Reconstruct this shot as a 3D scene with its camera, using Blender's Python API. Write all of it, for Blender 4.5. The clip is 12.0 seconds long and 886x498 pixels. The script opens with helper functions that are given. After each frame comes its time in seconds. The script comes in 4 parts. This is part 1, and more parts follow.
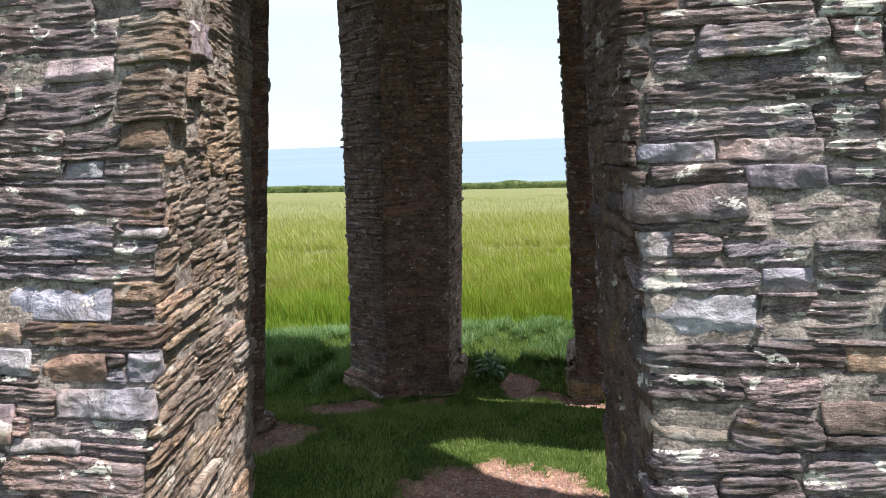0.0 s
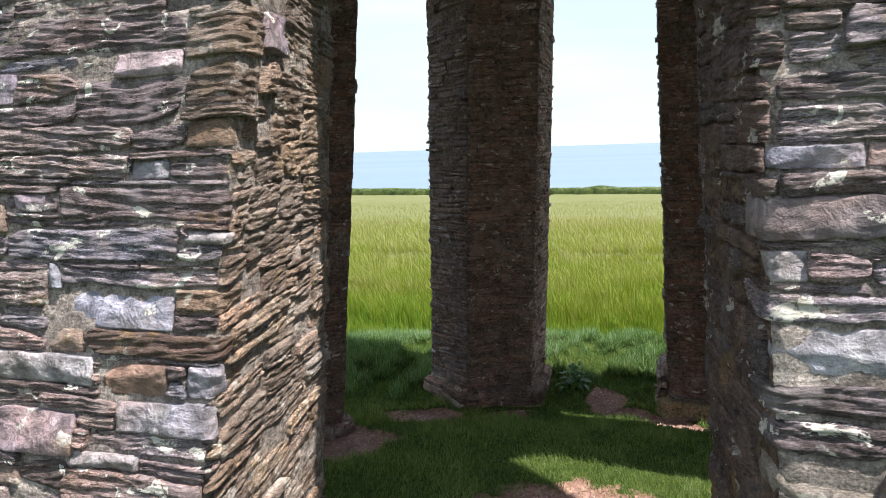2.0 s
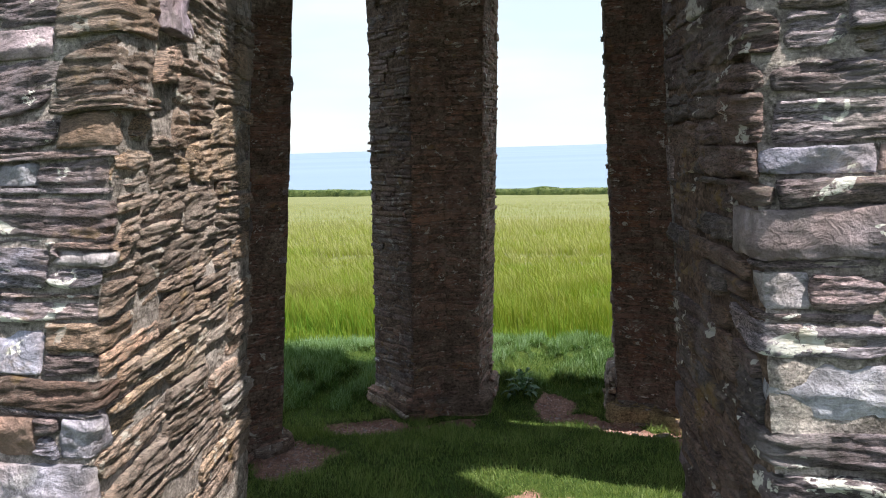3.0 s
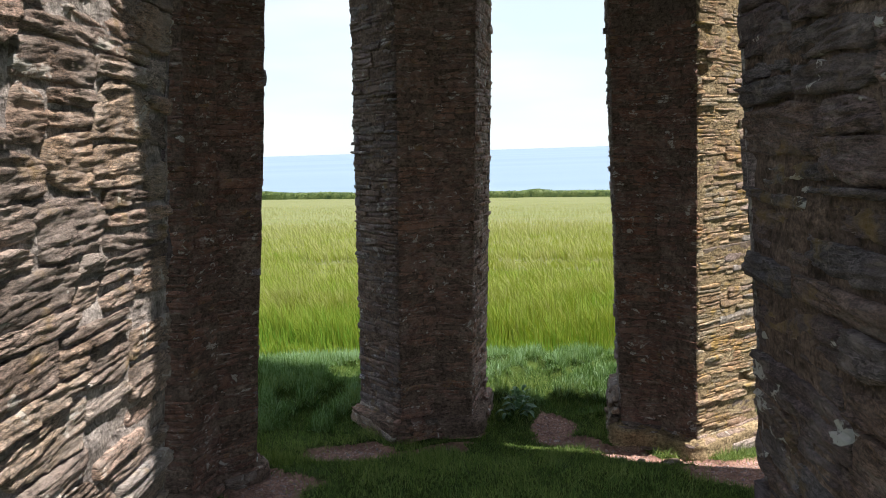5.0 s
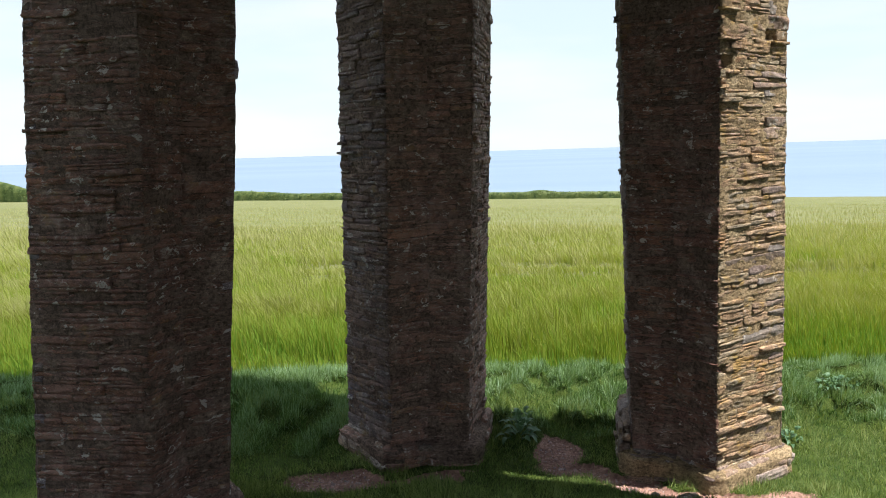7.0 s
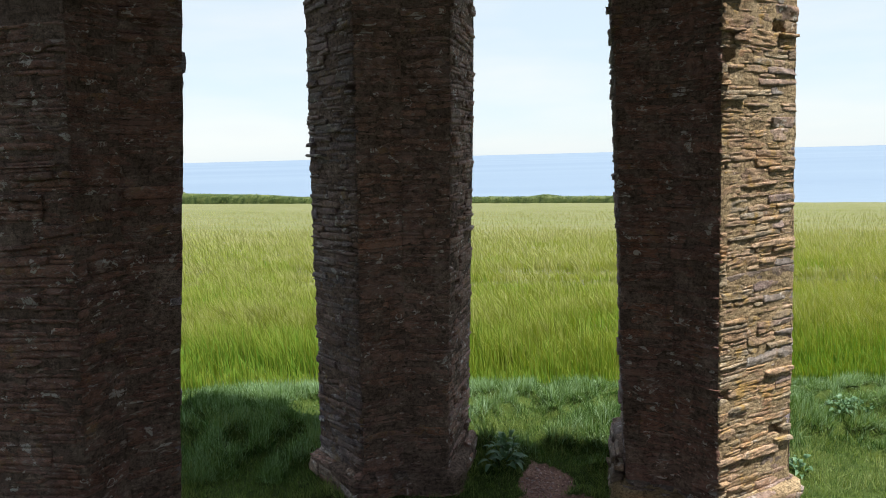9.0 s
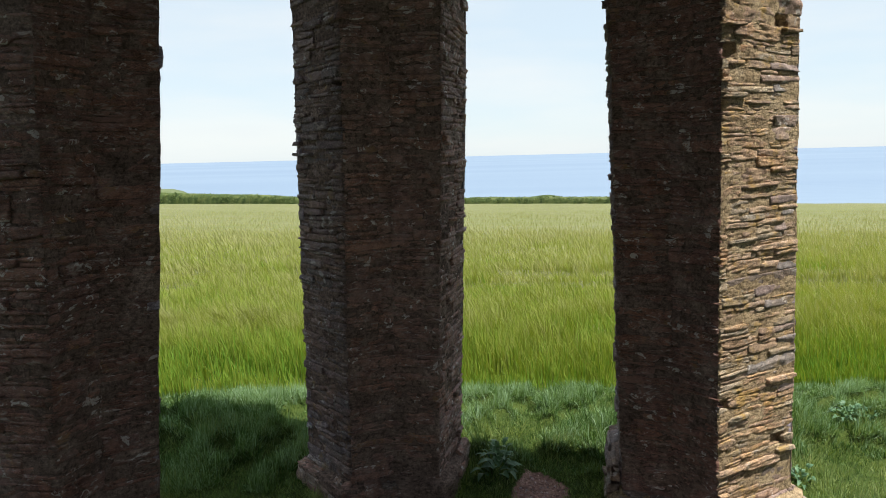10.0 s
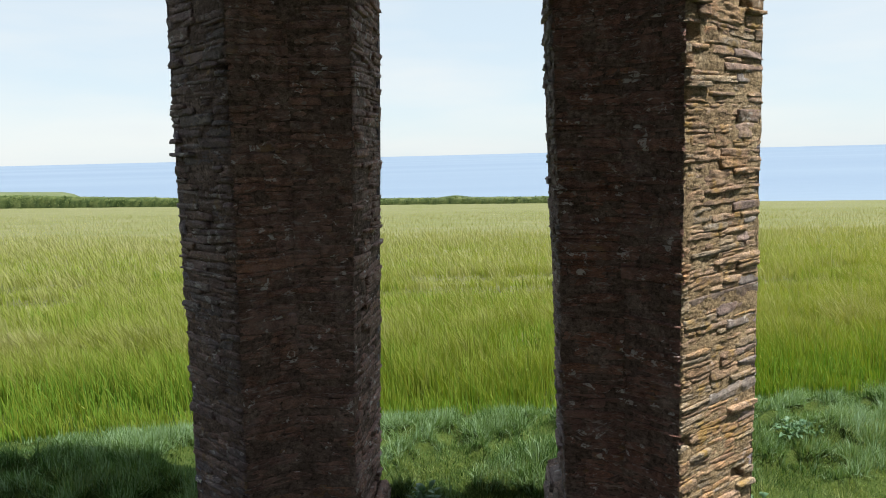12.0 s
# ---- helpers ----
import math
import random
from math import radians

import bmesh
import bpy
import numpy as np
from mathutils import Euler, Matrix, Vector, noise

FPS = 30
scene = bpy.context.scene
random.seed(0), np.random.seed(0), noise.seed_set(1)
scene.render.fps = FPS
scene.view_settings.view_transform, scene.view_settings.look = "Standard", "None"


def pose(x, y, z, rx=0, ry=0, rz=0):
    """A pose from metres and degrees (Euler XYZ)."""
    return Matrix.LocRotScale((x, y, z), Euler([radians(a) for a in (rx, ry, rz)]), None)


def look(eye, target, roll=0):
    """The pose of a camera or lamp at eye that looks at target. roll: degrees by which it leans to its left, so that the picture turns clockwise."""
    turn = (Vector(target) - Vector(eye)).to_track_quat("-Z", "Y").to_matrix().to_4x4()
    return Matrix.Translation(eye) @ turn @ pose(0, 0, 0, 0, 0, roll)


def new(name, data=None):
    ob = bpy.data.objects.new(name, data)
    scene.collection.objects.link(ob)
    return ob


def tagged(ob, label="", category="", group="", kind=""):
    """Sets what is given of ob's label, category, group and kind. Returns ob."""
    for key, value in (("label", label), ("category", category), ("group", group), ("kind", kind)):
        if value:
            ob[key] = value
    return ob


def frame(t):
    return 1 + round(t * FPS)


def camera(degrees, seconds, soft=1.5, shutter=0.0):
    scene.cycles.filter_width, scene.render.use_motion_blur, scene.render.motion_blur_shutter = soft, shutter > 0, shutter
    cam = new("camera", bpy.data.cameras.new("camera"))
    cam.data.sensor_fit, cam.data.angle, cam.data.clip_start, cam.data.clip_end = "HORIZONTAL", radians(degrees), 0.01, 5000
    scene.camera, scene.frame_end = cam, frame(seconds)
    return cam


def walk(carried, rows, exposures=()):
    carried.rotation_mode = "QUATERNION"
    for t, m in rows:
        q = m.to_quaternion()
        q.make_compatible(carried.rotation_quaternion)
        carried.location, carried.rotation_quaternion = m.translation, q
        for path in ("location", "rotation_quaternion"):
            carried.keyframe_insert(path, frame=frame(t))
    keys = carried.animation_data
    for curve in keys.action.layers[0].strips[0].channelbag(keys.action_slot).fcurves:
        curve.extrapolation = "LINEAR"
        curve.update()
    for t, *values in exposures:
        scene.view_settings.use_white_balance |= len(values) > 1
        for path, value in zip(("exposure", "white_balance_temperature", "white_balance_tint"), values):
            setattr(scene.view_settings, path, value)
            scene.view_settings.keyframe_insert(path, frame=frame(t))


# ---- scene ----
cam = camera(62.9, 12.0, soft=0.75)
EXPOSURE = 1.25
PATH = [
    (0, (-0.045, 0.066, 2.554), (-0.058, 2.043, 2.252), -2.3),
    (0.1, (-0.044, 0.065, 2.552), (-0.085, 2.041, 2.251), -2.26),
    (0.2, (-0.043, 0.065, 2.549), (-0.135, 2.038, 2.252), -2.19),
    (0.3, (-0.042, 0.064, 2.547), (-0.192, 2.034, 2.253), -2.11),
    (0.4, (-0.042, 0.064, 2.544), (-0.238, 2.032, 2.254), -2.04),
    (0.5, (-0.041, 0.065, 2.543), (-0.267, 2.031, 2.254), -2.0),
    (0.6, (-0.04, 0.067, 2.542), (-0.28, 2.032, 2.256), -1.93),
    (0.8, (-0.039, 0.072, 2.543), (-0.282, 2.037, 2.257), -1.91),
    (1, (-0.039, 0.083, 2.544), (-0.284, 2.048, 2.259), -1.9),
    (1.5, (-0.043, 0.147, 2.547), (-0.289, 2.111, 2.263), -1.9),
    (2, (-0.053, 0.254, 2.546), (-0.298, 2.219, 2.263), -1.9),
    (2.2, (-0.056, 0.307, 2.547), (-0.298, 2.273, 2.264), -1.9),
    (2.4, (-0.058, 0.364, 2.548), (-0.246, 2.335, 2.263), -1.83),
    (2.5, (-0.059, 0.391, 2.548), (-0.225, 2.364, 2.263), -1.8),
    (2.6, (-0.06, 0.416, 2.548), (-0.21, 2.39, 2.263), -1.8),
    (2.8, (-0.061, 0.464, 2.546), (-0.194, 2.439, 2.261), -1.8),
    (3, (-0.061, 0.513, 2.544), (-0.156, 2.491, 2.259), -1.8),
    (5, (-0.056, 1.039, 2.529), (-0.131, 3.018, 2.25), -1.8),
    (5.5, (-0.057, 1.166, 2.526), (-0.13, 3.146, 2.248), -1.7),
    (6, (-0.047, 1.28, 2.52), (-0.123, 3.259, 2.244), -1.8),
    (6.5, (-0.027, 1.431, 2.517), (-0.106, 3.41, 2.241), -1.7),
    (7, (-0.001, 1.602, 2.521), (-0.086, 3.581, 2.245), -1.7),
    (9, (0.194, 2.087, 2.505), (0.093, 4.066, 2.24), -1.5),
    (9.5, (0.218, 2.096, 2.498), (0.117, 4.076, 2.23), -1.4),
    (10, (0.26, 2.263, 2.494), (0.156, 4.243, 2.23), -1.4),
    (10.5, (0.308, 2.515, 2.494), (0.195, 4.495, 2.23), -1.4),
    (11, (0.343, 2.845, 2.503), (0.223, 4.823, 2.237), -1.3),
    (11.5, (0.302, 3.019, 2.482), (0.179, 4.998, 2.22), -1.3),
    (11.6, (0.285, 3.035, 2.481), (0.171, 5.014, 2.219), -1.3),
    (11.7, (0.264, 3.042, 2.482), (0.178, 5.021, 2.22), -1.31),
    (11.8, (0.24, 3.046, 2.484), (0.214, 5.024, 2.22), -1.34),
    (11.9, (0.217, 3.048, 2.486), (0.271, 5.025, 2.22), -1.37),
    (12, (0.194, 3.052, 2.488), (0.34, 5.029, 2.22), -1.4),
]
walk(cam, [(t, look(eye, target, roll)) for t, eye, target, roll in PATH], exposures=[(0.0, EXPOSURE), (5.0, EXPOSURE), (7.0, EXPOSURE - 0.06), (9.0, EXPOSURE - 0.18), (12.0, EXPOSURE - 0.27)])

from collections import namedtuple

# ---- world and sun ----
SUN_AZ, SUN_EL = 334.0, 63.5  # degrees from +x, and above the horizon
world = bpy.data.worlds.new("sky")
scene.world = world
world.use_nodes = True
wn = world.node_tree
wn.nodes.clear()
sky = wn.nodes.new("ShaderNodeTexSky")
sky.sky_type = "NISHITA"
sky.sun_disc = False
sky.sun_elevation = radians(SUN_EL)
sky.sun_rotation = radians(90.0 - SUN_AZ)
sky.air_density, sky.dust_density, sky.ozone_density = 1.0, 0.25, 1.0
sky_bg = wn.nodes.new("ShaderNodeBackground")
sky_bg.inputs["Strength"].default_value = 0.118
sky_out = wn.nodes.new("ShaderNodeOutputWorld")
veil = wn.nodes.new("ShaderNodeMix")  # thin high cloud that whitens the whole sky
veil.data_type = "RGBA"
cloud = wn.nodes.new("ShaderNodeTexNoise")
cloud.inputs["Scale"].default_value = 3.0
cloud.inputs["Detail"].default_value = 5.0
wispy = wn.nodes.new("ShaderNodeMapping")
wispy.inputs["Scale"].default_value = (1.0, 1.0, 5.0)
wcoord = wn.nodes.new("ShaderNodeTexCoord")
thick_thin = wn.nodes.new("ShaderNodeMapRange")
thick_thin.inputs["To Min"].default_value, thick_thin.inputs["To Max"].default_value = 0.80, 0.97
wn.links.new(wcoord.outputs["Generated"], wispy.inputs["Vector"])
wn.links.new(wispy.outputs["Vector"], cloud.inputs["Vector"])
wn.links.new(cloud.outputs["Fac"], thick_thin.inputs["Value"])
wn.links.new(thick_thin.outputs["Result"], veil.inputs[0])
wisps = wn.nodes.new("ShaderNodeValToRGB")
wisps.color_ramp.elements[0].position, wisps.color_ramp.elements[0].color = 0.40, (0.83, 0.965, 1.06, 1.0)
wisps.color_ramp.elements[1].position, wisps.color_ramp.elements[1].color = 0.66, (0.975, 1.045, 1.08, 1.0)
gain = wn.nodes.new("ShaderNodeMix")
gain.data_type, gain.blend_type = "RGBA", "MULTIPLY"
gain.inputs[0].default_value = 1.0
gain.inputs[7].default_value = (3.58, 3.58, 3.58, 1.0)
wn.links.new(cloud.outputs["Fac"], wisps.inputs["Fac"])
wn.links.new(wisps.outputs["Color"], gain.inputs[6])
wn.links.new(gain.outputs[2], veil.inputs[7])
wn.links.new(sky.outputs["Color"], veil.inputs[6])
wn.links.new(veil.outputs[2], sky_bg.inputs["Color"])
wn.links.new(sky_bg.outputs["Background"], sky_out.inputs["Surface"])

sun = new("sun", bpy.data.lights.new("sun", "SUN"))
sun.data.energy = 4.8
sun.data.angle = radians(0.6)
sun.data.color = (1.0, 0.93, 0.82)
sun_dir = Vector((math.cos(radians(SUN_AZ)) * math.cos(radians(SUN_EL)), math.sin(radians(SUN_AZ)) * math.cos(radians(SUN_EL)), math.sin(radians(SUN_EL))))
sun.matrix_world = look(sun_dir * 60.0, (0, 0, 0))


# ---- materials ----
class Nodes:
    """A small wrapper that keeps node materials short."""

    def __init__(self, name, rough=0.8, spec=0.3):
        self.mat = bpy.data.materials.new(name)
        self.mat.use_nodes = True
        self.tree = self.mat.node_tree
        self.bsdf = self.tree.nodes["Principled BSDF"]
        self.bsdf.inputs["Roughness"].default_value = rough
        self.bsdf.inputs["Specular IOR Level"].default_value = spec
        self.pos = self.add("ShaderNodeNewGeometry").outputs["Position"]

    def add(self, kind, operation="", blend_type="", attribute_name=""):
        n = self.tree.nodes.new(kind)
        if operation:
            n.operation = operation
        if blend_type:
            n.data_type, n.blend_type = "RGBA", blend_type
        if attribute_name:
            n.attribute_name = attribute_name
        return n

    def link(self, a, b):
        self.tree.links.new(a, b)

    def put(self, socket, value):
        if isinstance(value, (int, float)):
            socket.default_value = value
        elif isinstance(value, tuple):
            socket.default_value = value if len(value) == 3 and socket.type == "VECTOR" else (*value[:3], 1.0)
        else:
            self.link(value, socket)

    def scaled(self, vec, s, shift=None):
        m = self.add("ShaderNodeVectorMath", operation="MULTIPLY")
        self.link(vec, m.inputs[0])
        m.inputs[1].default_value = s
        if shift is None:
            return m.outputs[0]
        a = self.add("ShaderNodeVectorMath", operation="ADD")
        self.link(m.outputs[0], a.inputs[0])
        self.link(shift, a.inputs[1])
        return a.outputs[0]

    def noise(self, vec, scale, detail=4.0, rough=0.55, distort=0.0):
        n = self.add("ShaderNodeTexNoise")
        n.inputs["Scale"].default_value = scale
        n.inputs["Detail"].default_value = detail
        n.inputs["Roughness"].default_value = rough
        n.inputs["Distortion"].default_value = distort
        self.link(vec, n.inputs["Vector"])
        return n.outputs["Fac"]

    def ramp(self, fac, stops, mode="LINEAR"):
        r = self.add("ShaderNodeValToRGB")
        r.color_ramp.interpolation = mode
        e = r.color_ramp.elements
        while len(e) < len(stops):
            e.new(0.5)
        for el, (p, c) in zip(e, stops):
            el.position = p
            el.color = (c, c, c, 1) if isinstance(c, (int, float)) else (*c, 1)
        self.link(fac, r.inputs["Fac"])
        return r.outputs["Color"]

    def mix(self, fac, a, b, blend="MIX"):
        m = self.add("ShaderNodeMix", blend_type=blend)
        self.put(m.inputs[0], fac)
        self.put(m.inputs[6], a)
        self.put(m.inputs[7], b)
        return m.outputs[2]

    def math(self, op, a, b=0.0):
        m = self.add("ShaderNodeMath", operation=op)
        self.put(m.inputs[0], a)
        self.put(m.inputs[1], b)
        return m.outputs[0]

    def bump(self, height, strength, distance, below=None):
        b = self.add("ShaderNodeBump")
        b.inputs["Strength"].default_value = strength
        b.inputs["Distance"].default_value = distance
        self.link(height, b.inputs["Height"])
        if below is not None:
            self.link(below, b.inputs["Normal"])
        return b.outputs["Normal"]

    def done(self, color=None, normal=None, rough=None):
        if color is not None:
            self.put(self.bsdf.inputs["Base Color"], color)
        if normal is not None:
            self.link(normal, self.bsdf.inputs["Normal"])
        if rough is not None:
            self.put(self.bsdf.inputs["Roughness"], rough)
        return self.mat


STONE_STOPS = [
    (0.00, (0.085, 0.070, 0.066)), (0.14, (0.165, 0.138, 0.130)), (0.30, (0.115, 0.099, 0.098)), (0.44, (0.205, 0.172, 0.148)),
    (0.58, (0.130, 0.108, 0.102)), (0.70, (0.205, 0.190, 0.192)), (0.80, (0.180, 0.143, 0.122)), (0.89, (0.165, 0.170, 0.190)), (0.95, (0.225, 0.178, 0.165)),
]


BLOCK_STOPS = [
    (0.00, (0.150, 0.130, 0.145)), (0.18, (0.205, 0.180, 0.195)), (0.36, (0.145, 0.150, 0.175)), (0.52, (0.225, 0.185, 0.170)),
    (0.66, (0.170, 0.140, 0.135)), (0.80, (0.205, 0.210, 0.235)), (0.92, (0.120, 0.105, 0.105)),
]


BROWN_STOPS = [
    (0.00, (0.112, 0.092, 0.086)), (0.22, (0.140, 0.112, 0.103)), (0.42, (0.120, 0.099, 0.094)), (0.60, (0.158, 0.128, 0.116)), (0.80, (0.130, 0.110, 0.108)),
]


BLUE_STOPS = [(0.00, (0.150, 0.160, 0.190)), (0.35, (0.205, 0.208, 0.230)), (0.70, (0.175, 0.172, 0.200))]
LILAC_STOPS = [(0.00, (0.235, 0.200, 0.220)), (0.40, (0.260, 0.225, 0.235)), (0.75, (0.215, 0.190, 0.215))]
PINK_STOPS = [(0.00, (0.240, 0.170, 0.150)), (0.50, (0.215, 0.165, 0.155))]


def slate(name, by_island, white=0.5, yellow=0.0, cast=(1.0, 1.0, 1.0), stops=STONE_STOPS, grain=1.0, smears=0.0, spread=0.615):
    """Rough layered slate: a tone for each stone, cleavage along its own bed, lichen crusts and rings."""
    s = Nodes(name, rough=0.78, spec=0.35)
    if by_island:
        rnd = s.add("ShaderNodeNewGeometry").outputs["Random Per Island"]
    else:
        rnd = s.add("ShaderNodeObjectInfo").outputs["Random"]
    bed = s.add("ShaderNodeAttribute", attribute_name="bed").outputs["Vector"]
    strata = s.noise(s.scaled(bed, (17.0, 85.0, 1.0)), 1.0, 6.0, 0.68, 1.0)
    leaf = s.noise(s.scaled(bed, (52.0, 260.0, 1.0)), 1.0, 4.0, 0.68, 1.0)
    lumps = s.noise(s.pos, 24.0, 6.0, 0.66, 0.3)
    grit = s.noise(s.pos, 230.0, 4.0, 0.7)
    tone = s.ramp(rnd, stops, "CONSTANT")
    tone = s.mix(0.08 + 0.72 * grain, tone, s.ramp(strata, [(0.30, 0.50), (0.5, 1.0), (0.68, 1.32)]), "MULTIPLY")
    tone = s.mix(0.05 + 0.75 * grain, tone, s.ramp(leaf, [(0.39, 0.16), (0.47, 0.88), (0.62, 1.40)]), "MULTIPLY")
    tone = s.mix(0.8, tone, s.ramp(lumps, [(0.3, 0.55), (0.5, 1.0), (0.7, 1.5)]), "MULTIPLY")
    tone = s.mix(0.22 + 0.33 * grain, tone, s.ramp(grit, [(0.36, 0.35), (0.64, 1.65)]), "MULTIPLY")
    crag = s.noise(s.pos, 17.0, 9.0, 0.62, 0.35)
    tone = s.mix(0.9 - 0.6 * grain, tone, s.ramp(crag, [(0.36, 0.55), (0.5, 1.0), (0.62, 1.7)]), "MULTIPLY")
    hair = s.noise(s.scaled(bed, (110.0, 560.0, 1.0)), 1.0, 3.0, 0.6, 0.6)
    tone = s.mix(0.75 * grain, tone, s.ramp(hair, [(0.40, 0.30), (0.48, 0.95), (0.62, 1.35)]), "MULTIPLY")
    film = s.ramp(s.noise(s.pos, 9.0, 7.0, 0.72, 0.5), [(0.47, 0.0), (0.62, 0.20 + 0.35 * grain)])
    tone = s.mix(film, tone, (0.240, 0.222, 0.224))
    tone = s.mix(1.0, tone, cast, "MULTIPLY")
    rust = s.ramp(s.noise(s.pos, 2.6, 4.0, 0.6), [(0.50, 0.0), (0.70, 0.5)])
    tone = s.mix(rust, tone, s.mix(1.0, tone, (1.30, 1.0, 0.72), "MULTIPLY"))
    if smears:
        thin = s.ramp(s.noise(s.scaled(s.pos, (14.0, 14.0, 36.0)), 1.0, 6.0, 0.70, 1.0), [(0.555, 0.0), (0.63, smears)])
        tone = s.mix(thin, tone, (0.33, 0.275, 0.25))
    if white:
        bloom = s.ramp(s.noise(s.pos, 5.0, 5.0, 0.65), [(0.52, 0.0), (0.75, 0.45 * white)])
        tone = s.mix(bloom, tone, (0.35, 0.335, 0.335))
        spots = s.ramp(s.noise(s.scaled(s.pos, (9.0, 9.0, 13.0)), 1.0, 5.0, 0.6, 0.6), [(spread, 0.0), (spread + 0.015, 1.0)])
        crust = s.math("MULTIPLY", s.math("MULTIPLY", spots, s.ramp(s.noise(s.pos, 60.0, 4.0, 0.7), [(0.40, 0.0), (0.46, 1.0)])), white)
        tone = s.mix(crust, tone, (0.72, 0.71, 0.69))
        wob = s.add("ShaderNodeTexNoise")
        wob.inputs["Scale"].default_value = 22.0
        s.link(s.pos, wob.inputs["Vector"])
        bent_pos = s.scaled(wob.outputs["Color"], (0.045, 0.045, 0.045), s.pos)
        rings = s.add("ShaderNodeTexVoronoi")
        rings.inputs["Scale"].default_value = 8.0
        s.link(bent_pos, rings.inputs["Vector"])
        some = s.add("ShaderNodeSeparateColor")
        s.link(rings.outputs["Color"], some.inputs[0])
        band = s.ramp(rings.outputs["Distance"], [(0.17, 0.0), (0.19, 1.0), (0.23, 1.0), (0.25, 0.0)])
        blot = s.ramp(rings.outputs["Distance"], [(0.17, 1.0), (0.19, 0.0)])
        pick = s.ramp(some.outputs[0], [(0.80, 0.0), (0.81, 1.0)])
        pick2 = s.ramp(some.outputs[1], [(0.84, 0.0), (0.85, 1.0)])
        torn = s.ramp(s.noise(s.pos, 34.0, 4.0, 0.7), [(0.46, 0.0), (0.52, 1.0)])
        growth = s.math("MAXIMUM", s.math("MULTIPLY", band, pick), s.math("MULTIPLY", blot, pick2))
        growth = s.math("MULTIPLY", s.math("MULTIPLY", growth, torn), min(1.0, white * 0.95))
        tone = s.mix(growth, tone, (0.80, 0.79, 0.76))
    if yellow:
        gold = s.ramp(s.noise(s.pos, 6.5, 5.0, 0.65), [(0.62 - 0.16 * yellow, 0.0), (0.68 - 0.06 * yellow, 0.75 * min(1.0, yellow + 0.3))])
        tone = s.mix(gold, tone, (0.34, 0.215, 0.045))
    n = s.bump(crag, 1.0, 0.008 + 0.034 * (1.0 - grain))
    n = s.bump(lumps, 0.8, 0.007, n)
    n = s.bump(strata, min(1.0, 0.05 + 0.95 * grain), 0.010, n)
    n = s.bump(leaf, min(1.0, 0.05 + 0.95 * grain), 0.006, n)
    n = s.bump(hair, min(1.0, grain), 0.0025, n)
    n = s.bump(grit, 0.3 + 0.5 * grain, 0.004, n)
    return s.done(tone, n, s.ramp(strata, [(0.3, 0.62), (0.7, 0.9)]))


def mortar(name, low, mid, high):
    """Gritty crumbling lime mortar with sand grains and dark pits."""
    s = Nodes(name, rough=0.95, spec=0.15)
    big = s.noise(s.pos, 5.0, 5.0, 0.65)
    fine = s.noise(s.pos, 150.0, 4.0, 0.75)
    clots = s.noise(s.pos, 38.0, 5.0, 0.65)
    c = s.ramp(big, [(0.3, low), (0.52, mid), (0.72, high)])
    c = s.mix(0.8, c, s.ramp(fine, [(0.3, 0.35), (0.5, 0.95), (0.68, 1.6)]), "MULTIPLY")
    c = s.mix(0.7, c, s.ramp(clots, [(0.36, 0.25), (0.5, 1.0), (0.66, 1.4)]), "MULTIPLY")
    streak = s.noise(s.scaled(s.pos, (9.0, 9.0, 55.0)), 1.0, 5.0, 0.65, 0.8)
    c = s.mix(0.6, c, s.ramp(streak, [(0.34, 0.45), (0.5, 1.0), (0.66, 1.4)]), "MULTIPLY")
    n = s.bump(clots, 1.0, 0.03)
    n = s.bump(streak, 0.8, 0.015, n)
    return s.done(c, s.bump(fine, 0.9, 0.008, n))


def shaft_stone():
    s = Nodes("coursed_slate_wall", rough=0.85, spec=0.25)
    strata = s.noise(s.scaled(s.pos, (4.0, 4.0, 34.0)), 1.0, 5.0, 0.62)
    c = s.ramp(strata, [(0.3, (0.06, 0.052, 0.05)), (0.5, (0.13, 0.112, 0.105)), (0.7, (0.20, 0.18, 0.165))])
    return s.done(c, s.bump(strata, 1.0, 0.06))


def earth():
    """Turf soil under the grass, and bare pinkish gravel where feet have worn it."""
    s = Nodes("turf_and_gravel", rough=0.95, spec=0.1)
    at = s.add("ShaderNodeAttribute", attribute_name="worn").outputs["Fac"]
    edge = s.ramp(s.math("ADD", at, s.math("MULTIPLY", s.noise(s.pos, 6.0, 8.0, 0.72), 1.0)), [(0.78, 0.0), (0.90, 1.0)])
    turf = s.ramp(s.noise(s.pos, 9.0, 5.0, 0.6), [(0.3, (0.020, 0.038, 0.008)), (0.7, (0.060, 0.085, 0.020))])
    pebbles = s.add("ShaderNodeTexVoronoi")
    pebbles.inputs["Scale"].default_value = 48.0
    s.link(s.pos, pebbles.inputs["Vector"])
    stone = s.ramp(s.noise(s.pos, 7.0, 7.0, 0.7), [(0.28, (0.125, 0.070, 0.060)), (0.5, (0.225, 0.133, 0.113)), (0.72, (0.38, 0.245, 0.205))])
    stone = s.mix(0.45, stone, s.ramp(pebbles.outputs["Color"], [(0.2, 0.3), (0.8, 0.8)]), "OVERLAY")
    stone = s.mix(0.5, stone, s.ramp(s.noise(s.pos, 90.0, 3.0, 0.6), [(0.3, 0.5), (0.7, 1.5)]), "MULTIPLY")
    n = s.bump(pebbles.outputs["Distance"], 0.6, 0.012)
    return s.done(s.mix(edge, turf, stone), s.bump(s.noise(s.pos, 60.0, 3.0, 0.6), 0.5, 0.01, n))


